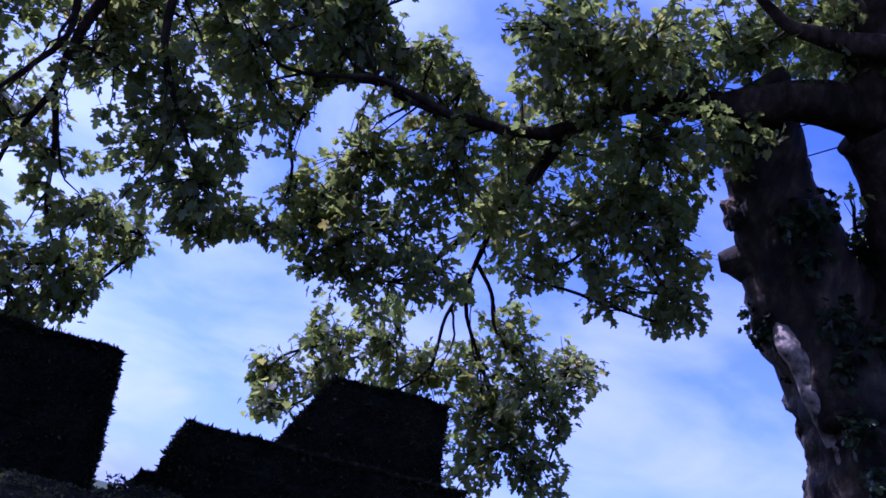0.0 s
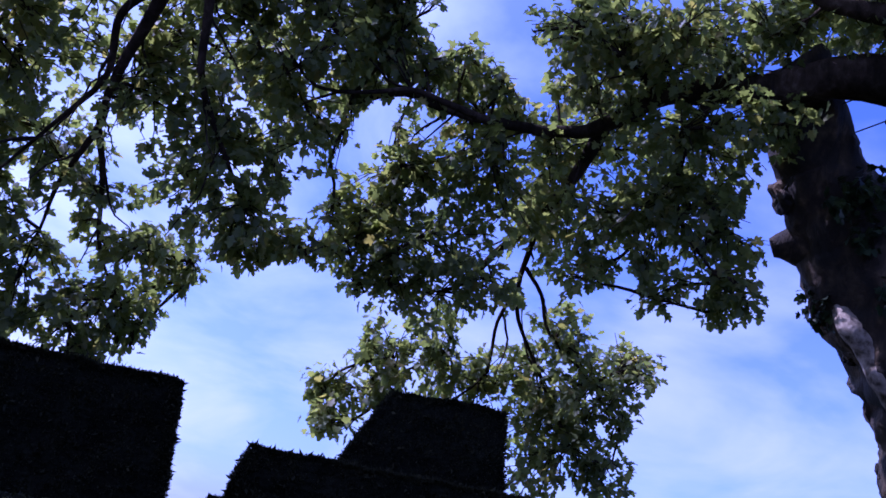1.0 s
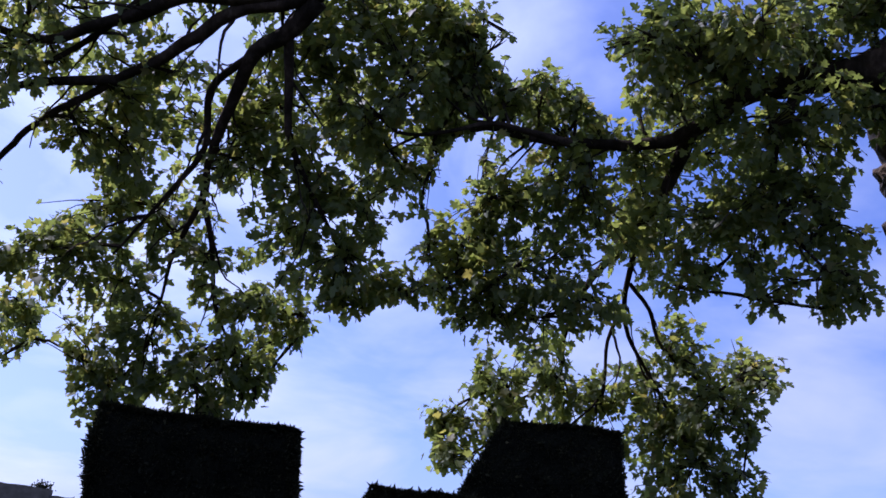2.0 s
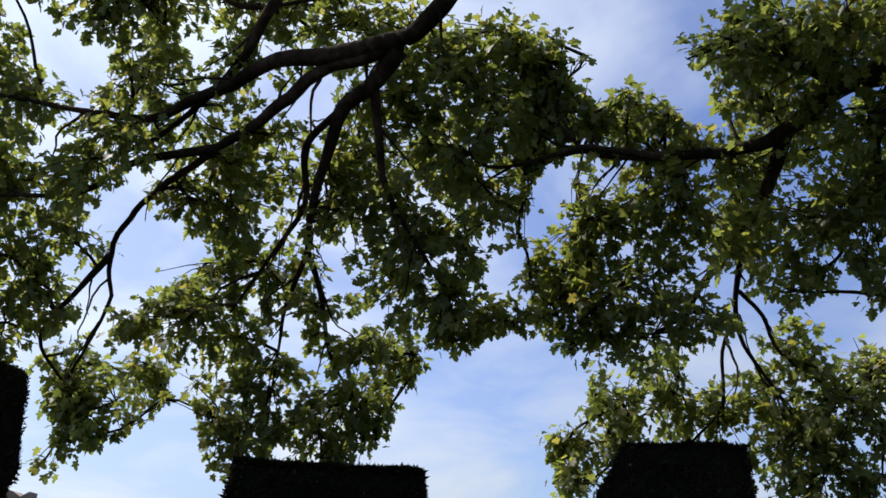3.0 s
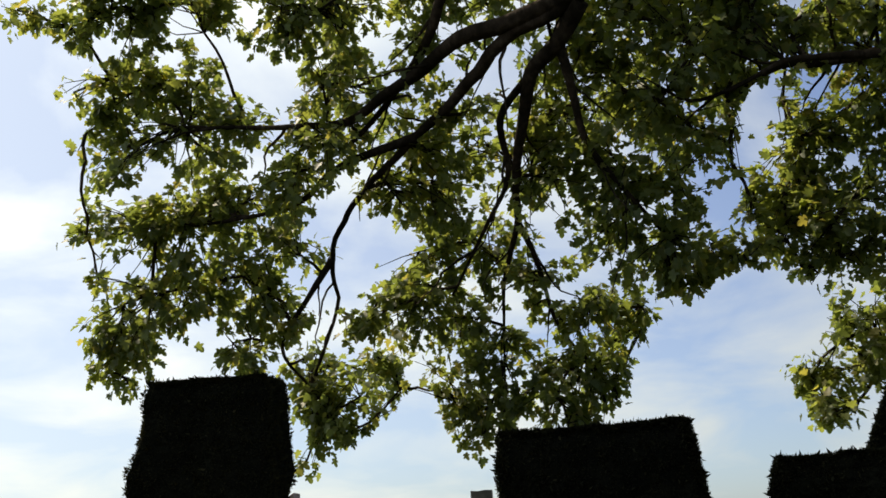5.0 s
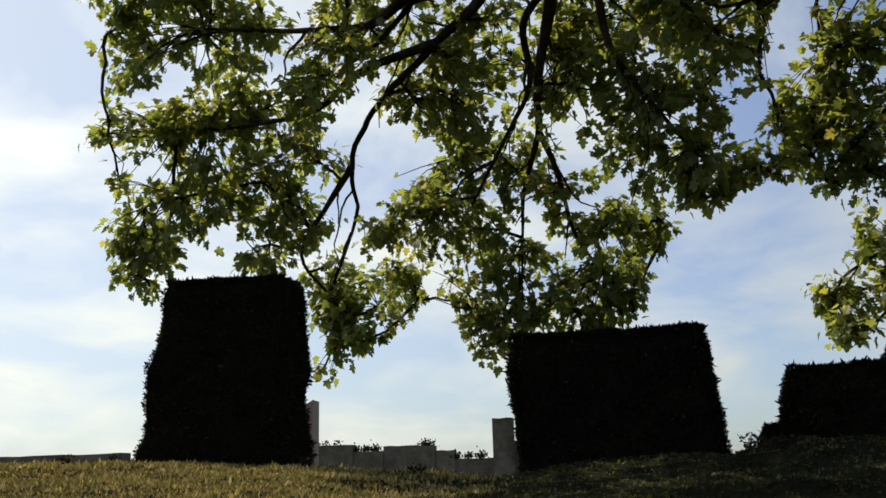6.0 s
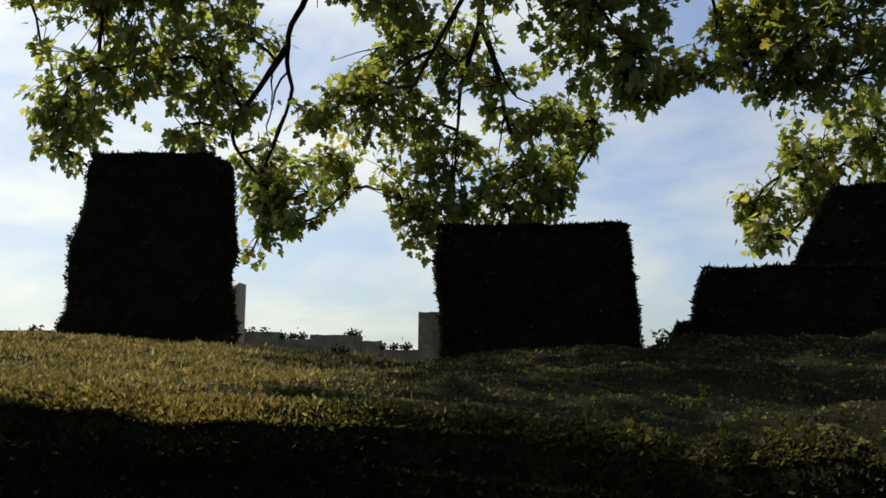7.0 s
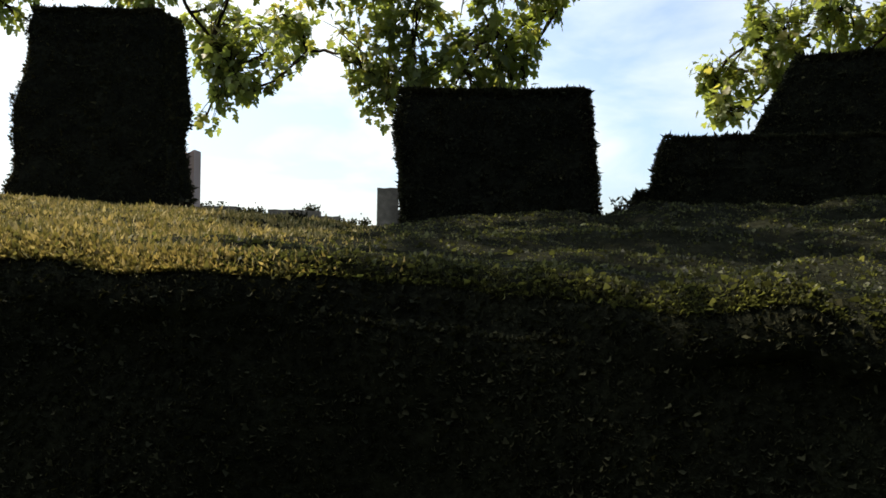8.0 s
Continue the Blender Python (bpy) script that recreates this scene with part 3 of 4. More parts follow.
GAPS_LEFT = [
    (-2.45, 6.95, 6.01, 0.11), (-2.28, 7.3, 5.29, 0.08), (-2.15, 6.92, 5.8, 0.15), (-2.15, 8.7, 3.88, 0.07), (-1.93, 8.84, 2.39, 0.16), (-1.87, 6.77, 5.77, 0.14),
    (-1.65, 8.71, 3.34, 0.07), (-1.65, 8.71, 3, 0.06), (-1.59, 7.38, 4.77, 0.13), (-1.56, 7.84, 4.07, 0.09), (-1.53, 8.84, 2.67, 0.22), (-1.46, 7.81, 3.98, 0.06),
    (-1.45, 7.87, 4.32, 0.15), (-1.4, 7.78, 4.59, 0.19), (-1.39, 7.86, 4.24, 0.14), (-1.32, 7.78, 4.62, 0.1), (-1.32, 8.8, 2.87, 0.23), (-1.18, 7.68, 4.69, 0.11),
    (-1.17, 6.87, 6.13, 0.09), (-1.16, 7.93, 4.48, 0.18),
]
GAPS_MIDDLE = [
    (-1.1, 8.66, 2.83, 0.19), (-1.09, 8.62, 3.11, 0.18), (-1.06, 8.55, 3.37, 0.09), (-1, 7.93, 4.58, 0.14), (-0.98, 8.39, 3.45, 0.08), (-0.97, 8.47, 3.08, 0.19),
    (-0.85, 8.41, 2.61, 0.18), (-0.44, 8.19, 4.22, 0.11), (-0.33, 7.68, 4.85, 0.08), (-0.19, 8.3, 3.82, 0.08), (-0.13, 8.31, 3.85, 0.06), (-0.12, 6.76, 6.09, 0.07),
    (-0, 8.29, 3.84, 0.14), (0.14, 8.35, 3.72, 0.11), (0.15, 7.31, 5.05, 0.07), (0.24, 7.53, 4.57, 0.11), (0.35, 7.36, 4.52, 0.08), (0.42, 7.71, 4.3, 0.1),
    (0.57, 7.77, 4.05, 0.06), (0.63, 7.71, 4.06, 0.09),
]
GAPS_INNER = [
    (0.74, 7.67, 4, 0.09), (0.88, 8.44, 2.82, 0.14), (1.17, 7.78, 3.76, 0.05), (1.22, 8.24, 3.28, 0.21), (1.24, 8.37, 3.41, 0.06), (1.26, 8.41, 2.99, 0.35),
    (1.28, 6.97, 4.41, 0.06), (1.39, 8.37, 3.19, 0.3), (1.45, 8.14, 3.31, 0.46), (1.52, 7.62, 3.49, 0.29), (1.63, 7.64, 3.44, 0.32), (1.65, 6.91, 4.29, 0.09),
    (1.66, 7.45, 3.65, 0.16), (1.7, 7, 4.34, 0.09), (1.72, 7, 4.36, 0.08), (1.79, 7.34, 3.64, 0.2), (1.82, 7.03, 4.48, 0.11), (1.85, 7.08, 4.49, 0.07),
    (1.86, 7.08, 4.53, 0.07), (1.88, 7.64, 3.46, 0.4),
]
GAPS_HANG = [
    (1.89, 7.29, 3.66, 0.21), (1.96, 6.3, 6.47, 0.09), (2.05, 7.17, 4.85, 0.12), (2.06, 7.18, 4.87, 0.13), (2.11, 7.11, 5.13, 0.15), (2.19, 7.18, 5.2, 0.18),
    (2.21, 8.85, 3.09, 0.33), (2.22, 7.17, 5.36, 0.07), (2.24, 6.41, 6.05, 0.11), (2.28, 7.16, 5.38, 0.12), (2.29, 7.6, 3.65, 0.17), (2.35, 6.28, 6.27, 0.13),
    (2.49, 7.94, 3.71, 0.19), (2.52, 6.5, 6.08, 0.16), (2.52, 8.26, 3.61, 0.21), (2.66, 6.44, 6.29, 0.2), (2.79, 8.76, 2.48, 0.22), (2.81, 6.47, 6.25, 0.17),
    (2.87, 8.49, 3.62, 0.1), (2.94, 7.29, 4.77, 0.07),
]
GAPS_EAST = [
    (2.99, 6.4, 6.27, 0.2), (3.04, 6.52, 6.14, 0.12), (3.25, 6.54, 6.07, 0.17), (3.35, 6.41, 6.05, 0.09), (3.39, 6.64, 5.96, 0.13), (3.46, 6.71, 5.95, 0.15),
    (3.91, 7.88, 3.97, 0.08), (3.95, 7.19, 4.46, 0.1), (4.08, 7.25, 4.35, 0.09), (4.21, 7.37, 4.31, 0.07), (4.64, 6.53, 4.4, 0.1), (4.96, 6.28, 4.55, 0.05),
    (5.03, 7.33, 4.28, 0.19), (5.26, 7.62, 4.21, 0.08), (5.35, 5.75, 5.13, 0.14), (5.38, 5.9, 4.95, 0.1), (5.47, 7.18, 4.17, 0.22), (5.58, 5.97, 3.92, 0.2),
    (5.64, 6.78, 3.98, 0.25), (5.65, 5.66, 4.26, 0.19),
]
GAPS_FAR = [
    (5.74, 7.35, 2.94, 0.17), (5.79, 7.26, 3.23, 0.32), (5.88, 7.24, 3.83, 0.19),
]
GAPS = np.array(GAPS_WEST + GAPS_LEFT + GAPS_MIDDLE + GAPS_INNER + GAPS_HANG + GAPS_EAST + GAPS_FAR)


# ---- ground ----
def build_ground():
    bm = bmesh.new()
    for x0, y0, x1, y1 in ((-2500, -2500, 2500, 2500),):
        v = [bm.verts.new(p) for p in ((x0, y0, 0), (x1, y0, 0), (x1, y1, 0), (x0, y1, 0))]
        bm.faces.new(v)
    me = bpy.data.meshes.new("ground")
    bm.to_mesh(me)
    bm.free()
    me.materials.append(GRASS)
    return tagged(new("ground", me), "flat mown green grass ground", "ground", kind="structure")


build_ground()


# ---- the clipped hedge ----
def hedge_edge(x):
    """How far ahead the near face of the hedge stands."""
    s = 1 / (1 + math.exp(-(x - 0.35) * 3.2))
    return 2.55 - 0.75 * s + 0.08 * math.sin(2.3 * x)


def hedge_top(x, y):
    far = float(np.interp(x, (-9.0, -3.0, -1.5, -0.5, 1.1, 2.1, 2.8, 6.0), (1.80, 1.76, 1.68, 1.60, 1.71, 1.79, 1.87, 1.9)))
    near = float(np.interp(x, (-1.0, 0.0, 0.5, 1.0), (1.50, 1.48, 1.46, 1.40)))
    z = near + (far - near) * min(1.0, max(0.0, (y - 2.2) / 3.7)) ** 0.8 - 0.05 * max(0.0, y - 6.4)
    z += 0.055 * noise.noise(Vector((x * 1.1, y * 1.2, 3.1))) + (0.035 + 0.045 * min(1.0, max(0.0, x))) * noise.noise(Vector((x * 2.2, y * 2.9, 8.0))) + (0.02 + 0.015 * min(1.0, max(0.0, x))) * noise.noise(Vector((x * 6.5, y * 7.5, 2.0)))
    return z


def hedge_point(x, s):
    """A place on the hedge's skin: s from 0 at the foot of the near face over the top to 3 at the foot of the far one."""
    e, back = hedge_edge(x), 9.2
    r = 0.16
    if s < 1:
        z = s * (hedge_top(x, e + r) - r)
        y = e + 0.10 * (1 - s) * -1 + 0.05 * noise.noise(Vector((x * 1.7, z * 1.7, 0)))
        return (x, y, z)
    if s < 1.12:
        a = (s - 1) / 0.12 * math.pi / 2
        return (x, e + r - r * math.cos(a) + 0.05 * noise.noise(Vector((x * 1.7, 1.4, 0))) * math.cos(a), hedge_top(x, e + r) - r + r * math.sin(a))
    if s < 2:
        k = (s - 1.12) / 0.88
        y = e + r + (back - e - r) * k
        return (x, y, hedge_top(x, y))
    return (x, back + 0.05, hedge_top(x, back) * (3 - s))


def build_hedge():
    root = tagged(new("clipped_hedge"), "broad clipped evergreen hedge with a sunlit top", "hedge")
    xs = np.arange(-11.0, 9.01, 0.08)
    ss = np.concatenate([np.linspace(0, 0.98, 12), np.linspace(1, 1.12, 6), np.linspace(1.14, 2, 70), np.linspace(2.2, 3, 4)])
    verts = [hedge_point(x, s) for x in xs for s in ss]
    n = len(ss)
    faces = [(i * n + k, i * n + k + 1, (i + 1) * n + k + 1, (i + 1) * n + k) for i in range(len(xs) - 1) for k in range(n - 1)]
    faces.append(tuple(range(n))[::-1])
    faces.append(tuple((len(xs) - 1) * n + k for k in range(n)))
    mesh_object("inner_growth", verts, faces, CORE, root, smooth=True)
    rng = np.random.default_rng(11)
    sets = (("golden_foliage", 170000, 1.05, 2.0, SUN_TIPS), ("green_foliage", 190000, 1.05, 2.0, SHADE_TIPS), ("face_foliage", 110000, 0.3, 1.08, BOX))
    for name, count, s0, s1, mat in sets:
        pts, nor = [], []
        while len(pts) < count:
            x = rng.uniform(-4.6, 4.6) if s1 == 2.0 else rng.uniform(-2.2, 2.2)
            s = s0 + (s1 - s0) * rng.random() ** (1.9 if s1 == 2.0 else 0.8)
            p = hedge_point(x, s)
            # left of a ragged line the sun patch is put into the leaf colour
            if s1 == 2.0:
                in_sun = p[0] + 0.5 * noise.noise(Vector((p[0] * 1.2, p[1] * 1.2, 4.0))) + rng.normal(0, 0.2) < -0.6
                if in_sun != (mat is SUN_TIPS):
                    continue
            lean = min(1.0, max(0.0, (s - 0.95) / 0.17))
            pts.append(p)
            nor.append((0, -math.cos(lean * math.pi / 2), math.sin(lean * math.pi / 2)))
        pts, nor = np.array(pts), np.array(nor)
        ahead = nor * 0.7 + rng.normal(0, 0.75, pts.shape) + (0, 0, 0.1)
        normal = rng.normal(0, 1, pts.shape) + (0, 0, 0.6)
        size = rng.uniform(0.009, 0.019, len(pts)) * (1 + 0.6 * (rng.random(len(pts)) < 0.05)) * (1 + 0.09 * np.maximum(0.0, pts[:, 1] - 3.0))
        if mat is SUN_TIPS:
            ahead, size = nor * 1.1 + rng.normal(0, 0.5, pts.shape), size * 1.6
        v, f = scattered(SPRIG if mat is SUN_TIPS else OVAL, QUAD, pts - nor * 0.008, ahead, normal, size)
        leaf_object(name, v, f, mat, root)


build_hedge()


# ---- topiary blocks ----
def clipped_block(name, label, corners, z0, z1, depth, count, seed, slope=(0, 0), lean=0.0):
    """A clipped yew block. corners: x and y of the front's bottom left, bottom right, top left and top right; slope lifts the top at its two ends."""
    root = tagged(new(name), label, "topiary", "topiary blocks on the hedge")
    (ax, ay), (bx, by), (cx, cy), (dx, dy) = corners
    rng = np.random.default_rng(seed)

    def place(u, v, w):
        """u across, v up, w back, each 0 to 1."""
        x0, y0 = ax + (bx - ax) * u, ay + (by - ay) * u
        x1, y1 = cx + (dx - cx) * u, cy + (dy - cy) * u
        ex, ey = bx - ax, by - ay
        l = math.hypot(ex, ey)
        x, y = x0 + (x1 - x0) * v - ey / l * depth * w, y0 + (y1 - y0) * v + ex / l * depth * w
        top = z1 + slope[0] * (1 - u) + slope[1] * u
        z = z0 + (top - z0) * v
        q = Vector((x, y, z))
        j = 0.035 * noise.noise(q * 2.1 + Vector((seed, 0, 0))) + 0.03 * noise.noise(q * 5.3) + 0.015 * noise.noise(q * 14.0)
        return (x + j, y + j * 0.8, z + (0.7 * j if v > 0.9 else 0))

    verts, faces, index = [], [], {}
    n = 14

    def vid(i, j, k):
        if (i, j, k) not in index:
            u, v, w = i / n, j / n, k / n
            m = sum(1 for c in (i, k) if c in (0, n)) + (1 if j == n else 0)
            if m >= 2:
                u, w = 0.5 + (u - 0.5) * 0.975, 0.5 + (w - 0.5) * 0.975
                v = v - 0.012 if j == n else v
            index[(i, j, k)] = len(verts)
            verts.append(place(u, v, w))
        return index[(i, j, k)]

    for i in range(n):
        for j in range(n):
            faces.append((vid(i, j, 0), vid(i + 1, j, 0), vid(i + 1, j + 1, 0), vid(i, j + 1, 0)))
            faces.append((vid(i, j, n), vid(i, j + 1, n), vid(i + 1, j + 1, n), vid(i + 1, j, n)))
            faces.append((vid(0, i, j), vid(0, i + 1, j), vid(0, i + 1, j + 1), vid(0, i, j + 1)))
            faces.append((vid(n, i, j), vid(n, i, j + 1), vid(n, i + 1, j + 1), vid(n, i + 1, j)))
            faces.append((vid(i, n, j), vid(i + 1, n, j), vid(i + 1, n, j + 1), vid(i, n, j + 1)))
            faces.append((vid(i, 0, j), vid(i, 0, j + 1), vid(i + 1, 0, j + 1), vid(i + 1, 0, j)))
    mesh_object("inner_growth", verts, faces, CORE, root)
    pts, nor = [], []
    for k in range(count):
        r, p, q = rng.random(), rng.random(), rng.random()
        if r < 0.36:
            pts.append(place(p, q, 0)), nor.append((0, -1, 0))
        elif r < 0.54:
            pts.append(place(0, q, p)), nor.append((-1, 0, 0))
        elif r < 0.72:
            pts.append(place(1, q, p)), nor.append((1, 0, 0))
        elif r < 0.80:
            pts.append(place(p, q, 1)), nor.append((0, 1, 0))
        elif r < 0.95:
            pts.append(place(p, 1, q ** 1.6)), nor.append((0, 0, 1))
        else:
            pts.append(place(p, 1, 0)), nor.append((0, -0.4, 0.9))
    pts, nor = np.array(pts), np.array(nor, float)
    ahead = nor * 0.8 + rng.normal(0, 0.7, pts.shape) + (0, 0, 0.25)
    size = rng.uniform(0.02, 0.038, len(pts)) * (1 + 0.8 * (rng.random(len(pts)) < 0.03))
    v, f = scattered(SPRIG, QUAD, pts - nor * 0.012, ahead, rng.normal(0, 1, pts.shape), size)
    leaf_object("needles", v, f, YEW, root)
    return root


clipped_block("topiary_block", "tall dark yew block clipped square on the hedge", ((-3.07, 6.5), (-1.86, 6.5), (-2.91, 6.5), (-1.94, 6.5)), 1.5, 3.12, 0.6, 46000, 5, (0.0, 0.03))
clipped_block("topiary_block", "low dark yew block clipped square on the hedge", ((-0.21, 6.15), (1.16, 6.05), (-0.24, 6.07), (1.07, 5.98)), 1.45, 2.54, 1.2, 46000, 6, (-0.01, 0.01))
clipped_block("topiary_block", "long low dark yew step clipped beside the taller block", ((1.44, 6.3), (3.5, 5.62), (1.62, 6.25), (3.44, 5.62)), 1.5, 2.28, 1.3, 44000, 7)
clipped_block("topiary_block", "small clipped yew foot at the end of the step", ((1.40, 6.36), (1.7, 6.3), (1.46, 6.36), (1.7, 6.3)), 1.5, 1.90, 0.8, 4000, 9)
clipped_block("topiary_block", "dark yew block with one sloping end above the low step", ((2.12, 6.55), (3.56, 6.05), (2.57, 6.35), (3.38, 6.02)), 1.9, 2.88, 1.0, 30000, 8)


def build_back_hedge():
    """An unseen hedge added behind the walker, to keep sky light off the near faces."""
    root = tagged(new("tall_hedge"), "unseen tall plain dark hedge added behind the path to block light", "hedge")
    xs, zs = np.arange(-14.0, 12.01, 0.4), np.linspace(0, 4.6, 12)
    verts, n = [], len(zs)
    for y0 in (-1.7, -3.0):
        for x in xs:
            for z in zs:
                verts.append((x, y0 + 0.07 * noise.noise(Vector((x * 1.3, y0, z * 1.3))), z))
    m = len(xs) * n
    faces = []
    for i in range(len(xs) - 1):
        for k in range(n - 1):
            q = (i * n + k, i * n + k + 1, (i + 1) * n + k + 1, (i + 1) * n + k)
            faces += [q, tuple(m + e for e in q[::-1])]
        faces.append((i * n + n - 1, m + i * n + n - 1, m + (i + 1) * n + n - 1, (i + 1) * n + n - 1))
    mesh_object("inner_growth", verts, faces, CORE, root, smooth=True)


build_back_hedge()


# ---- the old maple ----
def build_limb(root, points, r0, r1, name, mat=BARK, sides=12, rough=0.10, step=0.12, seed=0.0, taper=1.3):
    line = smooth_line(points, step)
    t = np.linspace(0, 1, len(line))
    wob = np.array([[noise.noise(Vector(p) * 1.9 + Vector((seed + k * 7, 0, 0))) + 0.6 * noise.noise(Vector(p) * 5.0 + Vector((0, seed + k * 5, 0))) for k in range(3)] for p in line]) * 0.034
    wob[0] = wob[-1] = 0
    radii = r1 + (r0 - r1) * (1 - t) ** taper
    v, f = tube(line + wob * min(1.0, 6 * r0), radii, sides, rough, seed)
    mesh_object(name, v, f, mat, root, smooth=True)
    return line


STAND = np.array((0.15, 0.0, 1.85))  # the place on the path under the crown
LANES = (GAPS[:, :3] - STAND) / np.linalg.norm(GAPS[:, :3] - STAND, axis=1)[:, None]


def in_gap(p, ease=0.0):
    """Whether a place lies in one of the lanes through the crown that stay free of leaves."""
    d = p - STAND
    along = LANES @ d
    off = np.sqrt(np.maximum(0.0, d @ d - along**2))
    wide = GAPS[:, 3] * (0.98 + 0.35 * noise.noise(Vector(p) * 3.1)) - ease
    return bool((off < wide).any())


def grow_bough(root, lines, puffs, seed, density=1.0, pieces=0):
    """Twigs from the limbs out to each puff of foliage, and the leaves on them."""
    rng = np.random.default_rng(seed)
    nodes = [p for l in lines for p in l[::2]]
    todo = [np.array(q, float) for q in puffs if not in_gap(np.array(q[:3], float))]
    tv, tf, places, ahead, normal = [], [], [], [], []

    def twig(a, b, r0, r1, sag):
        mid = (a + b) / 2 + rng.normal(0, 0.10, 3) * np.linalg.norm(b - a) + (0, 0, sag)
        n = max(3, int(np.linalg.norm(b - a) / 0.12))
        t = np.linspace(0, 1, n)[:, None]
        line = a * (1 - t) ** 2 + 2 * mid * t * (1 - t) + b * t**2
        line[1:-1] += rng.normal(0, 0.012, (n - 2, 3))
        v, f = tube(line, np.linspace(r0, r1, n), 5)
        base = len(tv)
        tv.extend(v)
        tf.extend(tuple(i + base for i in q) for q in f)
        return line

    while todo:
        arr = np.array(nodes)
        best = min(((np.linalg.norm(arr - q[:3], axis=1).min(), i) for i, q in enumerate(todo)), key=lambda e: e[0])
        q = todo.pop(best[1])
        c, r = q[:3], q[3]
        near = arr[np.argsort(np.linalg.norm(arr - c, axis=1))[:40:4]]
        start = next((a for a in near if not any(in_gap(a + (c - a) * k, 0.02) for k in (0.3, 0.5, 0.7))), near[0])
        line = twig(start, c, 0.018, 0.009, 0.04)
        nodes.extend(line[1:])
        count = int(density * 2050 * r * r)
        shoots = max(5, int(50 * r))
        for s in range(shoots):
            d = rng.normal(0, 1, 3)
            d /= np.linalg.norm(d)
            end = c + d * r * rng.uniform(0.6, 1.02) + (0, 0, -0.10 * r)
            if in_gap(end, 0.03):
                continue
            sl = twig(line[rng.integers(max(0, len(line) - 3), len(line))], end, 0.007, 0.003, 0.03)
            for k in range(max(2, count // shoots)):
                t = rng.random() ** 0.38
                p = sl[min(len(sl) - 1, int(t * len(sl)))] + rng.normal(0, 0.048, 3)
                if in_gap(p + (0, 0, -0.03)):
                    continue
                out = p - c + rng.normal(0, 0.25 * r + 0.05, 3)
                places.append(p)
                ahead.append(0.6 * out / (np.linalg.norm(out) + 1e-6) + rng.normal(0, 0.35, 3) + (0, 0, -0.4))
                normal.append((rng.normal(0, 0.55), rng.normal(0, 0.55) - 0.15, 1.0))
    mesh_object("twig", tv, tf, BARK, root)
    tagged(root.children[-1], kind="stuff")
    places, ahead, normal = np.array(places), np.array(ahead), np.array(normal)
    size = rng.uniform(0.052, 0.1, len(places))
    k = min(pieces, len(places))
    v, f = scattered(LEAF, LEAF_TRIS, places[k:], ahead[k:], normal[k:], size[k:])
    crown = leaf_object("crown", v, f, MAPLE, root)
    if k:
        me = bpy.data.meshes.new("leaf")
        me.from_pydata(LEAF, [], LEAF_TRIS)
        me.materials.append(MAPLE)
        for i in range(k):
            a = Vector(ahead[i]).normalized()
            s = a.cross(Vector(normal[i])).normalized()
            u = s.cross(a)
            ob = new("leaf", me)
            ob.parent = crown
            m = Matrix((s, a, u)).transposed().to_4x4()
            ob.matrix_world = Matrix.Translation(places[i]) @ m @ Matrix.Scale(size[i], 4)


def side_shoots(root, lines, seed):
    """Crooked thin side branches that leave the limbs all along."""
    rng = np.random.default_rng(seed)
    tv, tf = [], []
    for line in lines:
        for i in range(3, len(line) - 3, 5):
            way = line[i + 2] - line[i - 2]
            way = way / (np.linalg.norm(way) + 1e-9) + rng.normal(0, 0.55, 3) + (0, 0.15, -0.1)
            way /= np.linalg.norm(way)
            n, p = 8, [line[i]]
            step = rng.uniform(0.4, 1.0) / n
            for k in range(n):
                way = way + rng.normal(0, 0.22, 3) + (0, 0, -0.03)
                way /= np.linalg.norm(way)
                p.append(p[-1] + way * step)
            cut = next((k for k, q in enumerate(p) if k > 2 and in_gap(q, 0.02)), n + 1)
            thick = rng.uniform(0.010, 0.018)
            if cut < 5:
                continue
            v, f = tube(np.array(p[:cut]), np.linspace(thick, 0.004, cut), 5)
            tf += [tuple(e + len(tv) for e in q) for q in f]
            tv += v
    tagged(mesh_object("twig", tv, tf, BARK, root), kind="stuff")


def ivy_clump(root, where, r, count, seed):
    rng = np.random.default_rng(seed)
    d = rng.normal(0, 1, (count, 3))
    d *= (r * rng.random(count) ** 0.45 / np.linalg.norm(d, axis=1))[:, None]
    p = np.array(where) + d * (1, 1, 1.4)
    v, f = scattered(LEAF, LEAF_TRIS, p, d + (0, -0.1, -0.1), d + rng.normal(0, 0.12, d.shape) + (0, 0, 0.1), rng.uniform(0.05, 0.10, count))
    leaf_object("ivy", v, f, IVY, root)


def burl(root, where, r, seed, squash=(1, 1, 1)):
    """A lumpy knob of old bark."""
    bm = bmesh.new()
    bmesh.ops.create_icosphere(bm, subdivisions=3, radius=r)
    for v in bm.verts:
        d = v.co.normalized()
        k = 1 + 0.45 * noise.noise(d * 1.6 + Vector((seed, 0, 0))) + 0.25 * noise.noise(d * 4.0 + Vector((0, seed, 0)))
        v.co = Vector(where) + Vector((v.co.x * squash[0], v.co.y * squash[1], v.co.z * squash[2])) * k
    part("burl", bm, PALE, root)


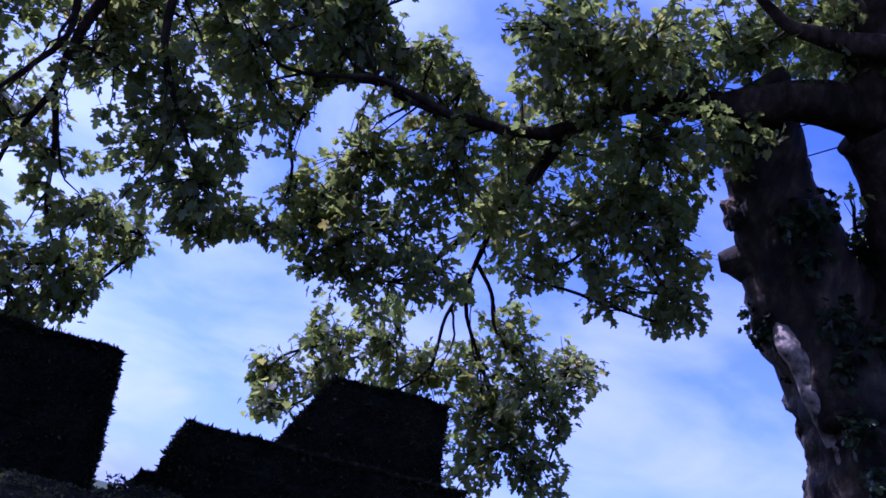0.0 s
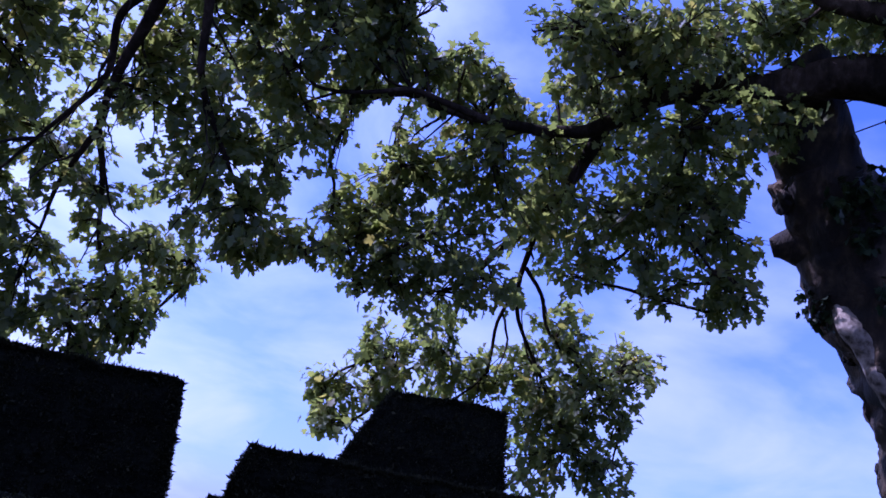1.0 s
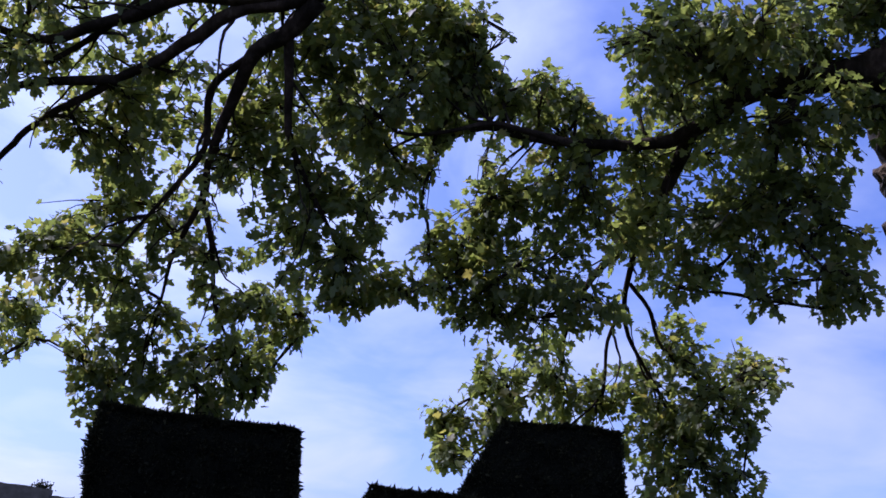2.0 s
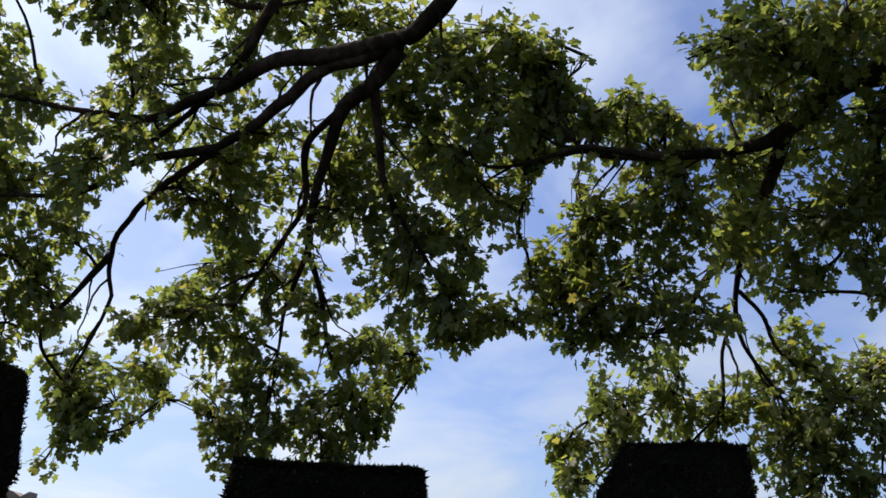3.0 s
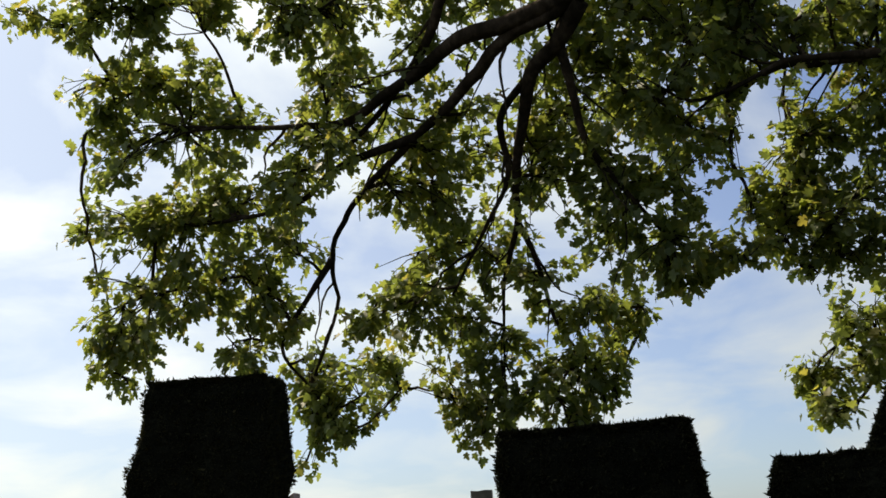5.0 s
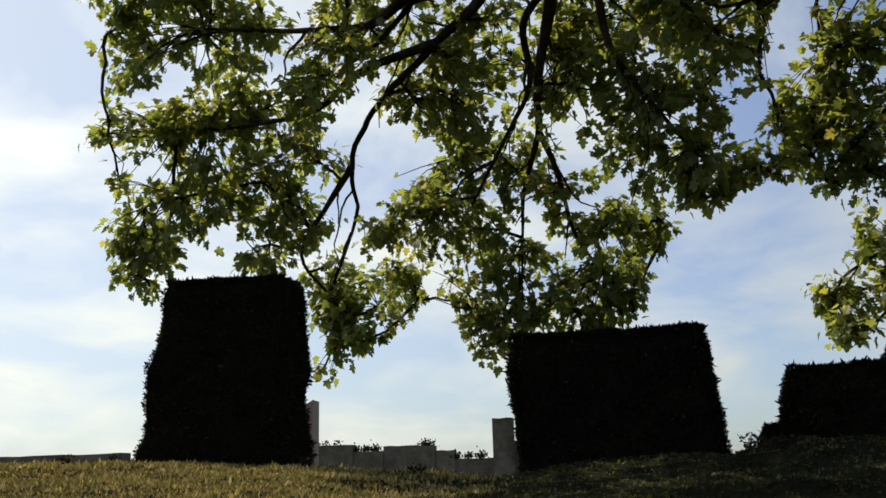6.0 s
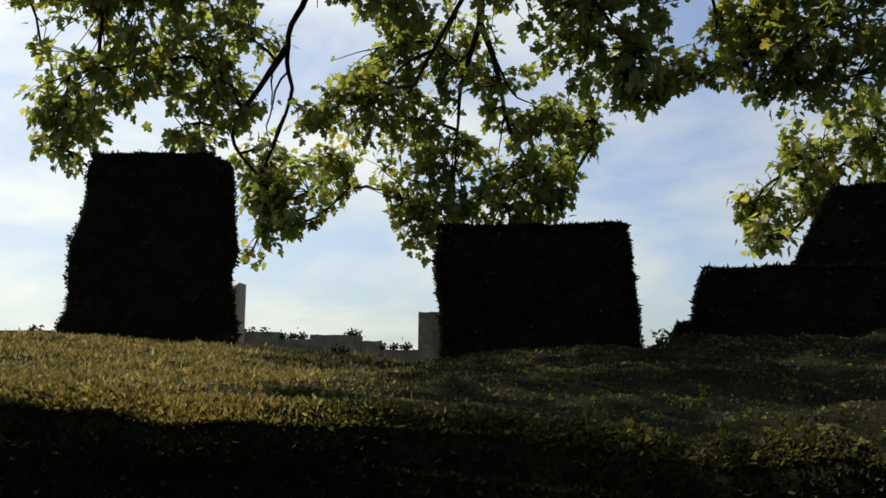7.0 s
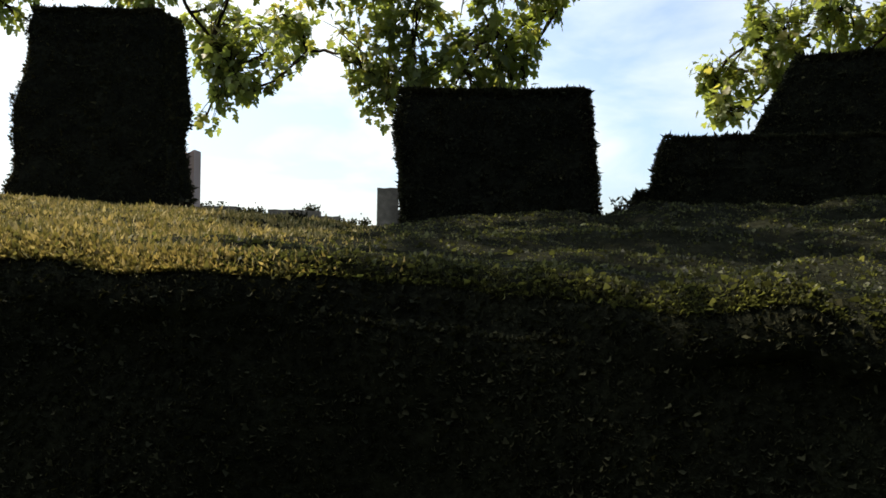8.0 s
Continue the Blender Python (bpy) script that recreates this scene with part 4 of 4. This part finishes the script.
def build_maple():
    root = tagged(new("maple_tree"), "old spreading maple with dark limbs and green leaves", "tree")
    foot = [(7.55, 5.15, -0.1), (7.5, 5.15, 0.5)]
    trunk = build_limb(root, foot + LIMB_TRUNK, 0.95, 0.60, "trunk", PALE, 40, 0.26, 0.06)
    stem = build_limb(root, LIMB_STEMA, 0.66, 0.33, "stem", PALE, 36, 0.22, 0.05, 2.0)
    main = build_limb(root, LIMB_STEMB[:5], 0.50, 0.36, "stem", BARK, 24, 0.16, 0.07, 3.0)
    limb = build_limb(root, LIMB_STEMB[3:], 0.28, 0.03, "limb", BARK, 18, 0.16, 0.07, 3.0, 2.0)
    right = build_limb(root, LIMB_B_RIGHT, 0.22, 0.04, "limb", BARK, 12, 0.12, 0.1, 4.0)
    top = [tuple(LIMB_STEMB[4])] + [(5.2, 4.2, 7.6), (3.6, 4.0, 8.6), (2.2, 4.3, 7.9)]
    over = build_limb(root, top + LIMB_LONG[1:], 0.31, 0.014, "limb", BARK, 16, 0.14, 0.09, 5.0, 1.6)
    build_limb(root, LIMB_STUB, 0.30, 0.10, "stub", PALE, 16, 0.3, 0.04, 9.0, 1.0)
    for i, (p, r) in enumerate((((5.82, 5.92, 5.45), 0.15), ((6.36, 5.98, 4.55), 0.10), ((6.62, 5.85, 4.15), 0.08), ((7.05, 5.92, 3.8), 0.11), ((7.12, 5.85, 3.2), 0.10))):
        burl(root, p, r, 3.0 + 1.7 * i, (1, 1, 1.2 + 0.3 * (i % 2)))
    # added pale strip: peeled wood with the trunk's sun patch in its colour
    bare = [(6.5, 5.86, 4.58), (6.34, 5.7, 4.43), (6.38, 5.59, 4.23), (6.54, 5.54, 4.04), (6.62, 5.46, 3.81), (6.85, 5.5, 3.62), (6.96, 5.42, 3.32)]
    build_limb(root, bare, 0.15, 0.04, "bare_wood", BARE, 32, 0.42, 0.05, 12.0, 0.8)
    drops = [build_limb(root, p, r, 0.012, "branch", BARK, 10, 0.12, 0.09, 6.0 + i) for i, (p, r) in enumerate((
        (LIMB_DROPA, 0.07), (LIMB_DROPB, 0.036), (LIMB_DROPC, 0.022), (LIMB_DROPD, 0.022), (LIMB_RIGHTA, 0.06), (LIMB_RIGHTB, 0.06)))]
    longs = [build_limb(root, p, r, 0.012, "branch", BARK, 10, 0.12, 0.09, 16.0 + i) for i, (p, r) in enumerate((
        (LIMB_LONGB, 0.085), (LIMB_LONGC, 0.075), (LIMB_LONGD, 0.03), (LIMB_LONGE, 0.045), (LIMB_LONGF, 0.035), (LIMB_LONGG, 0.055),
        (LIMB_LONGH, 0.04), (LIMB_LONGI, 0.045), (LIMB_LONGJ, 0.038), (LIMB_LONGK, 0.022)))]
    side_shoots(root, [over[-70:], limb[-60:]] + drops + longs, 44)
    boughs = (
        (PUFFS_LEFT, [over, longs[0], longs[3], longs[4]], 21, 0.98, 0),
        (PUFFS_UPPER, [over, longs[0], longs[5], longs[9]], 22, 0.85, 0),
        (PUFFS_FILL, [over, longs[7], longs[8], longs[1], longs[0]], 30, 0.75, 0),
        (PUFFS_MIDDLE, [over, longs[1], longs[2], longs[6]], 23, 0.98, 300),
        (PUFFS_INNER, [longs[7], longs[8], longs[1]], 24, 0.85, 0),
        (PUFFS_FILLR, [limb, drops[4], drops[0]], 31, 0.85, 0),
        (PUFFS_HANG, [limb, drops[0]], 25, 0.95, 0),
        (PUFFS_DROP, drops[:4], 26, 1.0, 0),
        (PUFFS_NEAR, [limb, drops[4], drops[5]], 27, 1.0, 0),
        (PUFFS_EAST, [right], 32, 1.1, 0),
        (PUFFS_RIGHT, [drops[4], drops[0]], 28, 1.0, 0),
        (TUFTS_WEST, [over] + longs, 33, 1.2, 0),
        (TUFTS_LEFT, [over] + longs, 34, 1.2, 0),
        (TUFTS_MIDDLE, [limb] + longs + drops, 35, 1.2, 0),
        (TUFTS_HANG, [limb] + longs + drops, 36, 1.2, 0),
        (TUFTS_EAST, [limb, right, main] + drops, 37, 1.2, 0),
        (PUFFS_SHADE, [over[:40]], 29, 0.8, 0),
    )
    for puffs, lines, seed, density, pieces in boughs:
        grow_bough(root, lines, puffs, seed, density, pieces)
    for i, p in enumerate(LIMB_IVY):
        ivy_clump(root, p, 0.2 if i in (3, 4) else 0.15, 130 if i < 7 else 60, 60 + i)
    return root


# unseen top of the crown over the walker's head, placed to shade the hedge
PUFFS_SHADE = [
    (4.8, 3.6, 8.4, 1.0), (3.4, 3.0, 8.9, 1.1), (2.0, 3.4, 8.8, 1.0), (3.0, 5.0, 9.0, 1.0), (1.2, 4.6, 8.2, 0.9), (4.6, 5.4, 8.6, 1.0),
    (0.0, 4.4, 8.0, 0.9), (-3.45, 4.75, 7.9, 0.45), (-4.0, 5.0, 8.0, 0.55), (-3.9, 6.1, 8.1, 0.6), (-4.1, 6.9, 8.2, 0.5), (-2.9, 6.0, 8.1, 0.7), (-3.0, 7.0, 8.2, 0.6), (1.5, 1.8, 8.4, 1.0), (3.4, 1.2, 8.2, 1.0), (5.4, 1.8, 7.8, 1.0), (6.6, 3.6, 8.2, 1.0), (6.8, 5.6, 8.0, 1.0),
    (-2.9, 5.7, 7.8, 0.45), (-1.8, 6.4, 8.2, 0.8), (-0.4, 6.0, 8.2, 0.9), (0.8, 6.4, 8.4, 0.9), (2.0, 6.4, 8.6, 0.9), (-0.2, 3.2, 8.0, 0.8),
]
build_maple()


# ---- small shoots on the hedge ----
def build_shoot(label, where, height, count, seed):
    root = tagged(new("hedge_shoot"), label, "plant", "shoots on the hedge")
    rng = np.random.default_rng(seed)
    tv, tf, pts, ahead = [], [], [], []
    for k in range(5):
        lean = rng.normal(0, 0.35, 2)
        t = np.linspace(0, 1, 6)[:, None]
        line = np.array(where) + t * np.array((lean[0] * height, lean[1] * height, height * rng.uniform(0.6, 1.0)))
        v, f = tube(line, np.linspace(0.004, 0.002, 6), 5)
        tf += [tuple(i + len(tv) for i in q) for q in f]
        tv += v
        for j in range(count // 5):
            s = rng.random()
            pts.append(line[0] + (line[-1] - line[0]) * s + rng.normal(0, 0.012, 3))
            ahead.append(rng.normal(0, 1, 3) + (0, 0, 0.5))
    mesh_object("stem", tv, tf, BARK, root)
    v, f = scattered(OVAL, QUAD, np.array(pts), np.array(ahead), rng.normal(0, 1, (len(pts), 3)), rng.uniform(0.018, 0.035, len(pts)))
    leaf_object("leaves", v, f, BOX, root)


for x, y, h, s in ((1.27, 6.0, 0.13, 1), (1.34, 6.1, 0.10, 2), (-0.85, 5.9, 0.08, 3), (-1.65, 6.1, 0.10, 4), (-3.1, 6.3, 0.12, 5), (-3.3, 6.0, 0.10, 6)):
    build_shoot("small leafy shoot standing up from the hedge top", (x, y, hedge_top(x, y) - 0.02), h, 60, 80 + s)


# ---- the far ruin ----
def ruin_wall(name, label, mat, blocks):
    """A broken wall in the distance, as upright masses (x, y, width, depth, height) with chipped tops."""
    root = tagged(new(name), label, "ruin")
    rng = np.random.default_rng(len(blocks) + 40)
    for x, y, w, d, h in blocks:
        bm = bmesh.new()
        n = max(3, int(w / 0.9))
        cols = [h * (1 + rng.uniform(-0.02, 0.012)) for i in range(n + 1)]
        for dy in (0, d):
            for i in range(n + 1):
                bm.verts.new((x + w * i / n, y + dy, 0))
                bm.verts.new((x + w * i / n, y + dy, cols[i]))
        bm.verts.ensure_lookup_table()
        v, m = bm.verts, 2 * (n + 1)
        for i in range(n):
            a = 2 * i
            bm.faces.new((v[a], v[a + 2], v[a + 3], v[a + 1]))
            bm.faces.new((v[m + a + 2], v[m + a], v[m + a + 1], v[m + a + 3]))
            bm.faces.new((v[a + 1], v[a + 3], v[m + a + 3], v[m + a + 1]))
        bm.faces.new((v[m], v[0], v[1], v[m + 1]))
        bm.faces.new((v[2 * n], v[m + 2 * n], v[m + 2 * n + 1], v[2 * n + 1]))
        part("wall", bm, mat, root)
    return root


def wall_plants(root, x0, x1, y, z, count, seed):
    """Small plants growing along the top of a broken wall."""
    rng = np.random.default_rng(seed)
    heads = rng.uniform(x0, x1, max(3, int((x1 - x0) * 0.7)))
    p = np.stack([rng.choice(heads, count) + rng.normal(0, 0.35, count), y + rng.uniform(0, 1.5, count), z + np.abs(rng.normal(0, 0.35, count))], -1)
    v, f = scattered(OVAL, QUAD, p, rng.normal(0, 1, p.shape) + (0, 0, 0.6), rng.normal(0, 1, p.shape), rng.uniform(0.15, 0.4, count))
    leaf_object("wall_plant", v, f, BOX, root)


far_wall = ruin_wall("ruined_wall", "broken grey stone castle wall far behind the hedge", STONE, (
    (-32.0, 117, 6.4, 2.5, 5.0), (-25.6, 117.2, 4.0, 2.2, 4.1), (-21.6, 117.4, 6.7, 2.4, 4.7), (-14.9, 117.6, 2.6, 2.4, 4.0), (-12.3, 117.8, 5.0, 2.2, 2.9)))
for x0, x1, z, n in ((-31, -28, 4.9, 120), (-25.6, -21.7, 4.1, 500), (-21, -15.5, 4.6, 260), (-12.3, -7.5, 2.9, 500)):
    wall_plants(far_wall, x0, x1, 117.4, z, n, 70 + n)
ruin_wall("ruined_tower", "narrow grey stone tower stump far behind the hedge", STONE, ((-7.3, 117, 2.7, 3, 7.8), (-4.6, 117.3, 5.0, 3, 5.0)))
ruin_wall("stone_pillar", "pink sandstone pillar standing behind the tall clipped block", PINK, ((-2.95, 10.2, 0.26, 0.3, 2.47),))
ruin_wall("ruined_wall", "low stone wall far away at the hedge end", STONE, ((-40.0, 53, 14.0, 1.5, 3.1),))


# ---- bracing cables between the stems ----
def build_cable(label, a, b):
    root = tagged(new("bracing_cable"), label, "cable", "bracing cables")
    t = np.linspace(0, 1, 30)[:, None]
    line = np.array(a) * (1 - t) + np.array(b) * t
    line[:, 2] -= 0.01 * 4 * (t * (1 - t))[:, 0]
    v, f = tube(line, [0.007] * 30, 6)
    mesh_object("wire", v, f, CABLE, root)


build_cable("thin dark upper cable strung between two tree stems", LIMB_CAB1[0], LIMB_CAB1[1])
build_cable("thin dark lower cable strung between two tree stems", LIMB_CAB2[0], LIMB_CAB2[1])
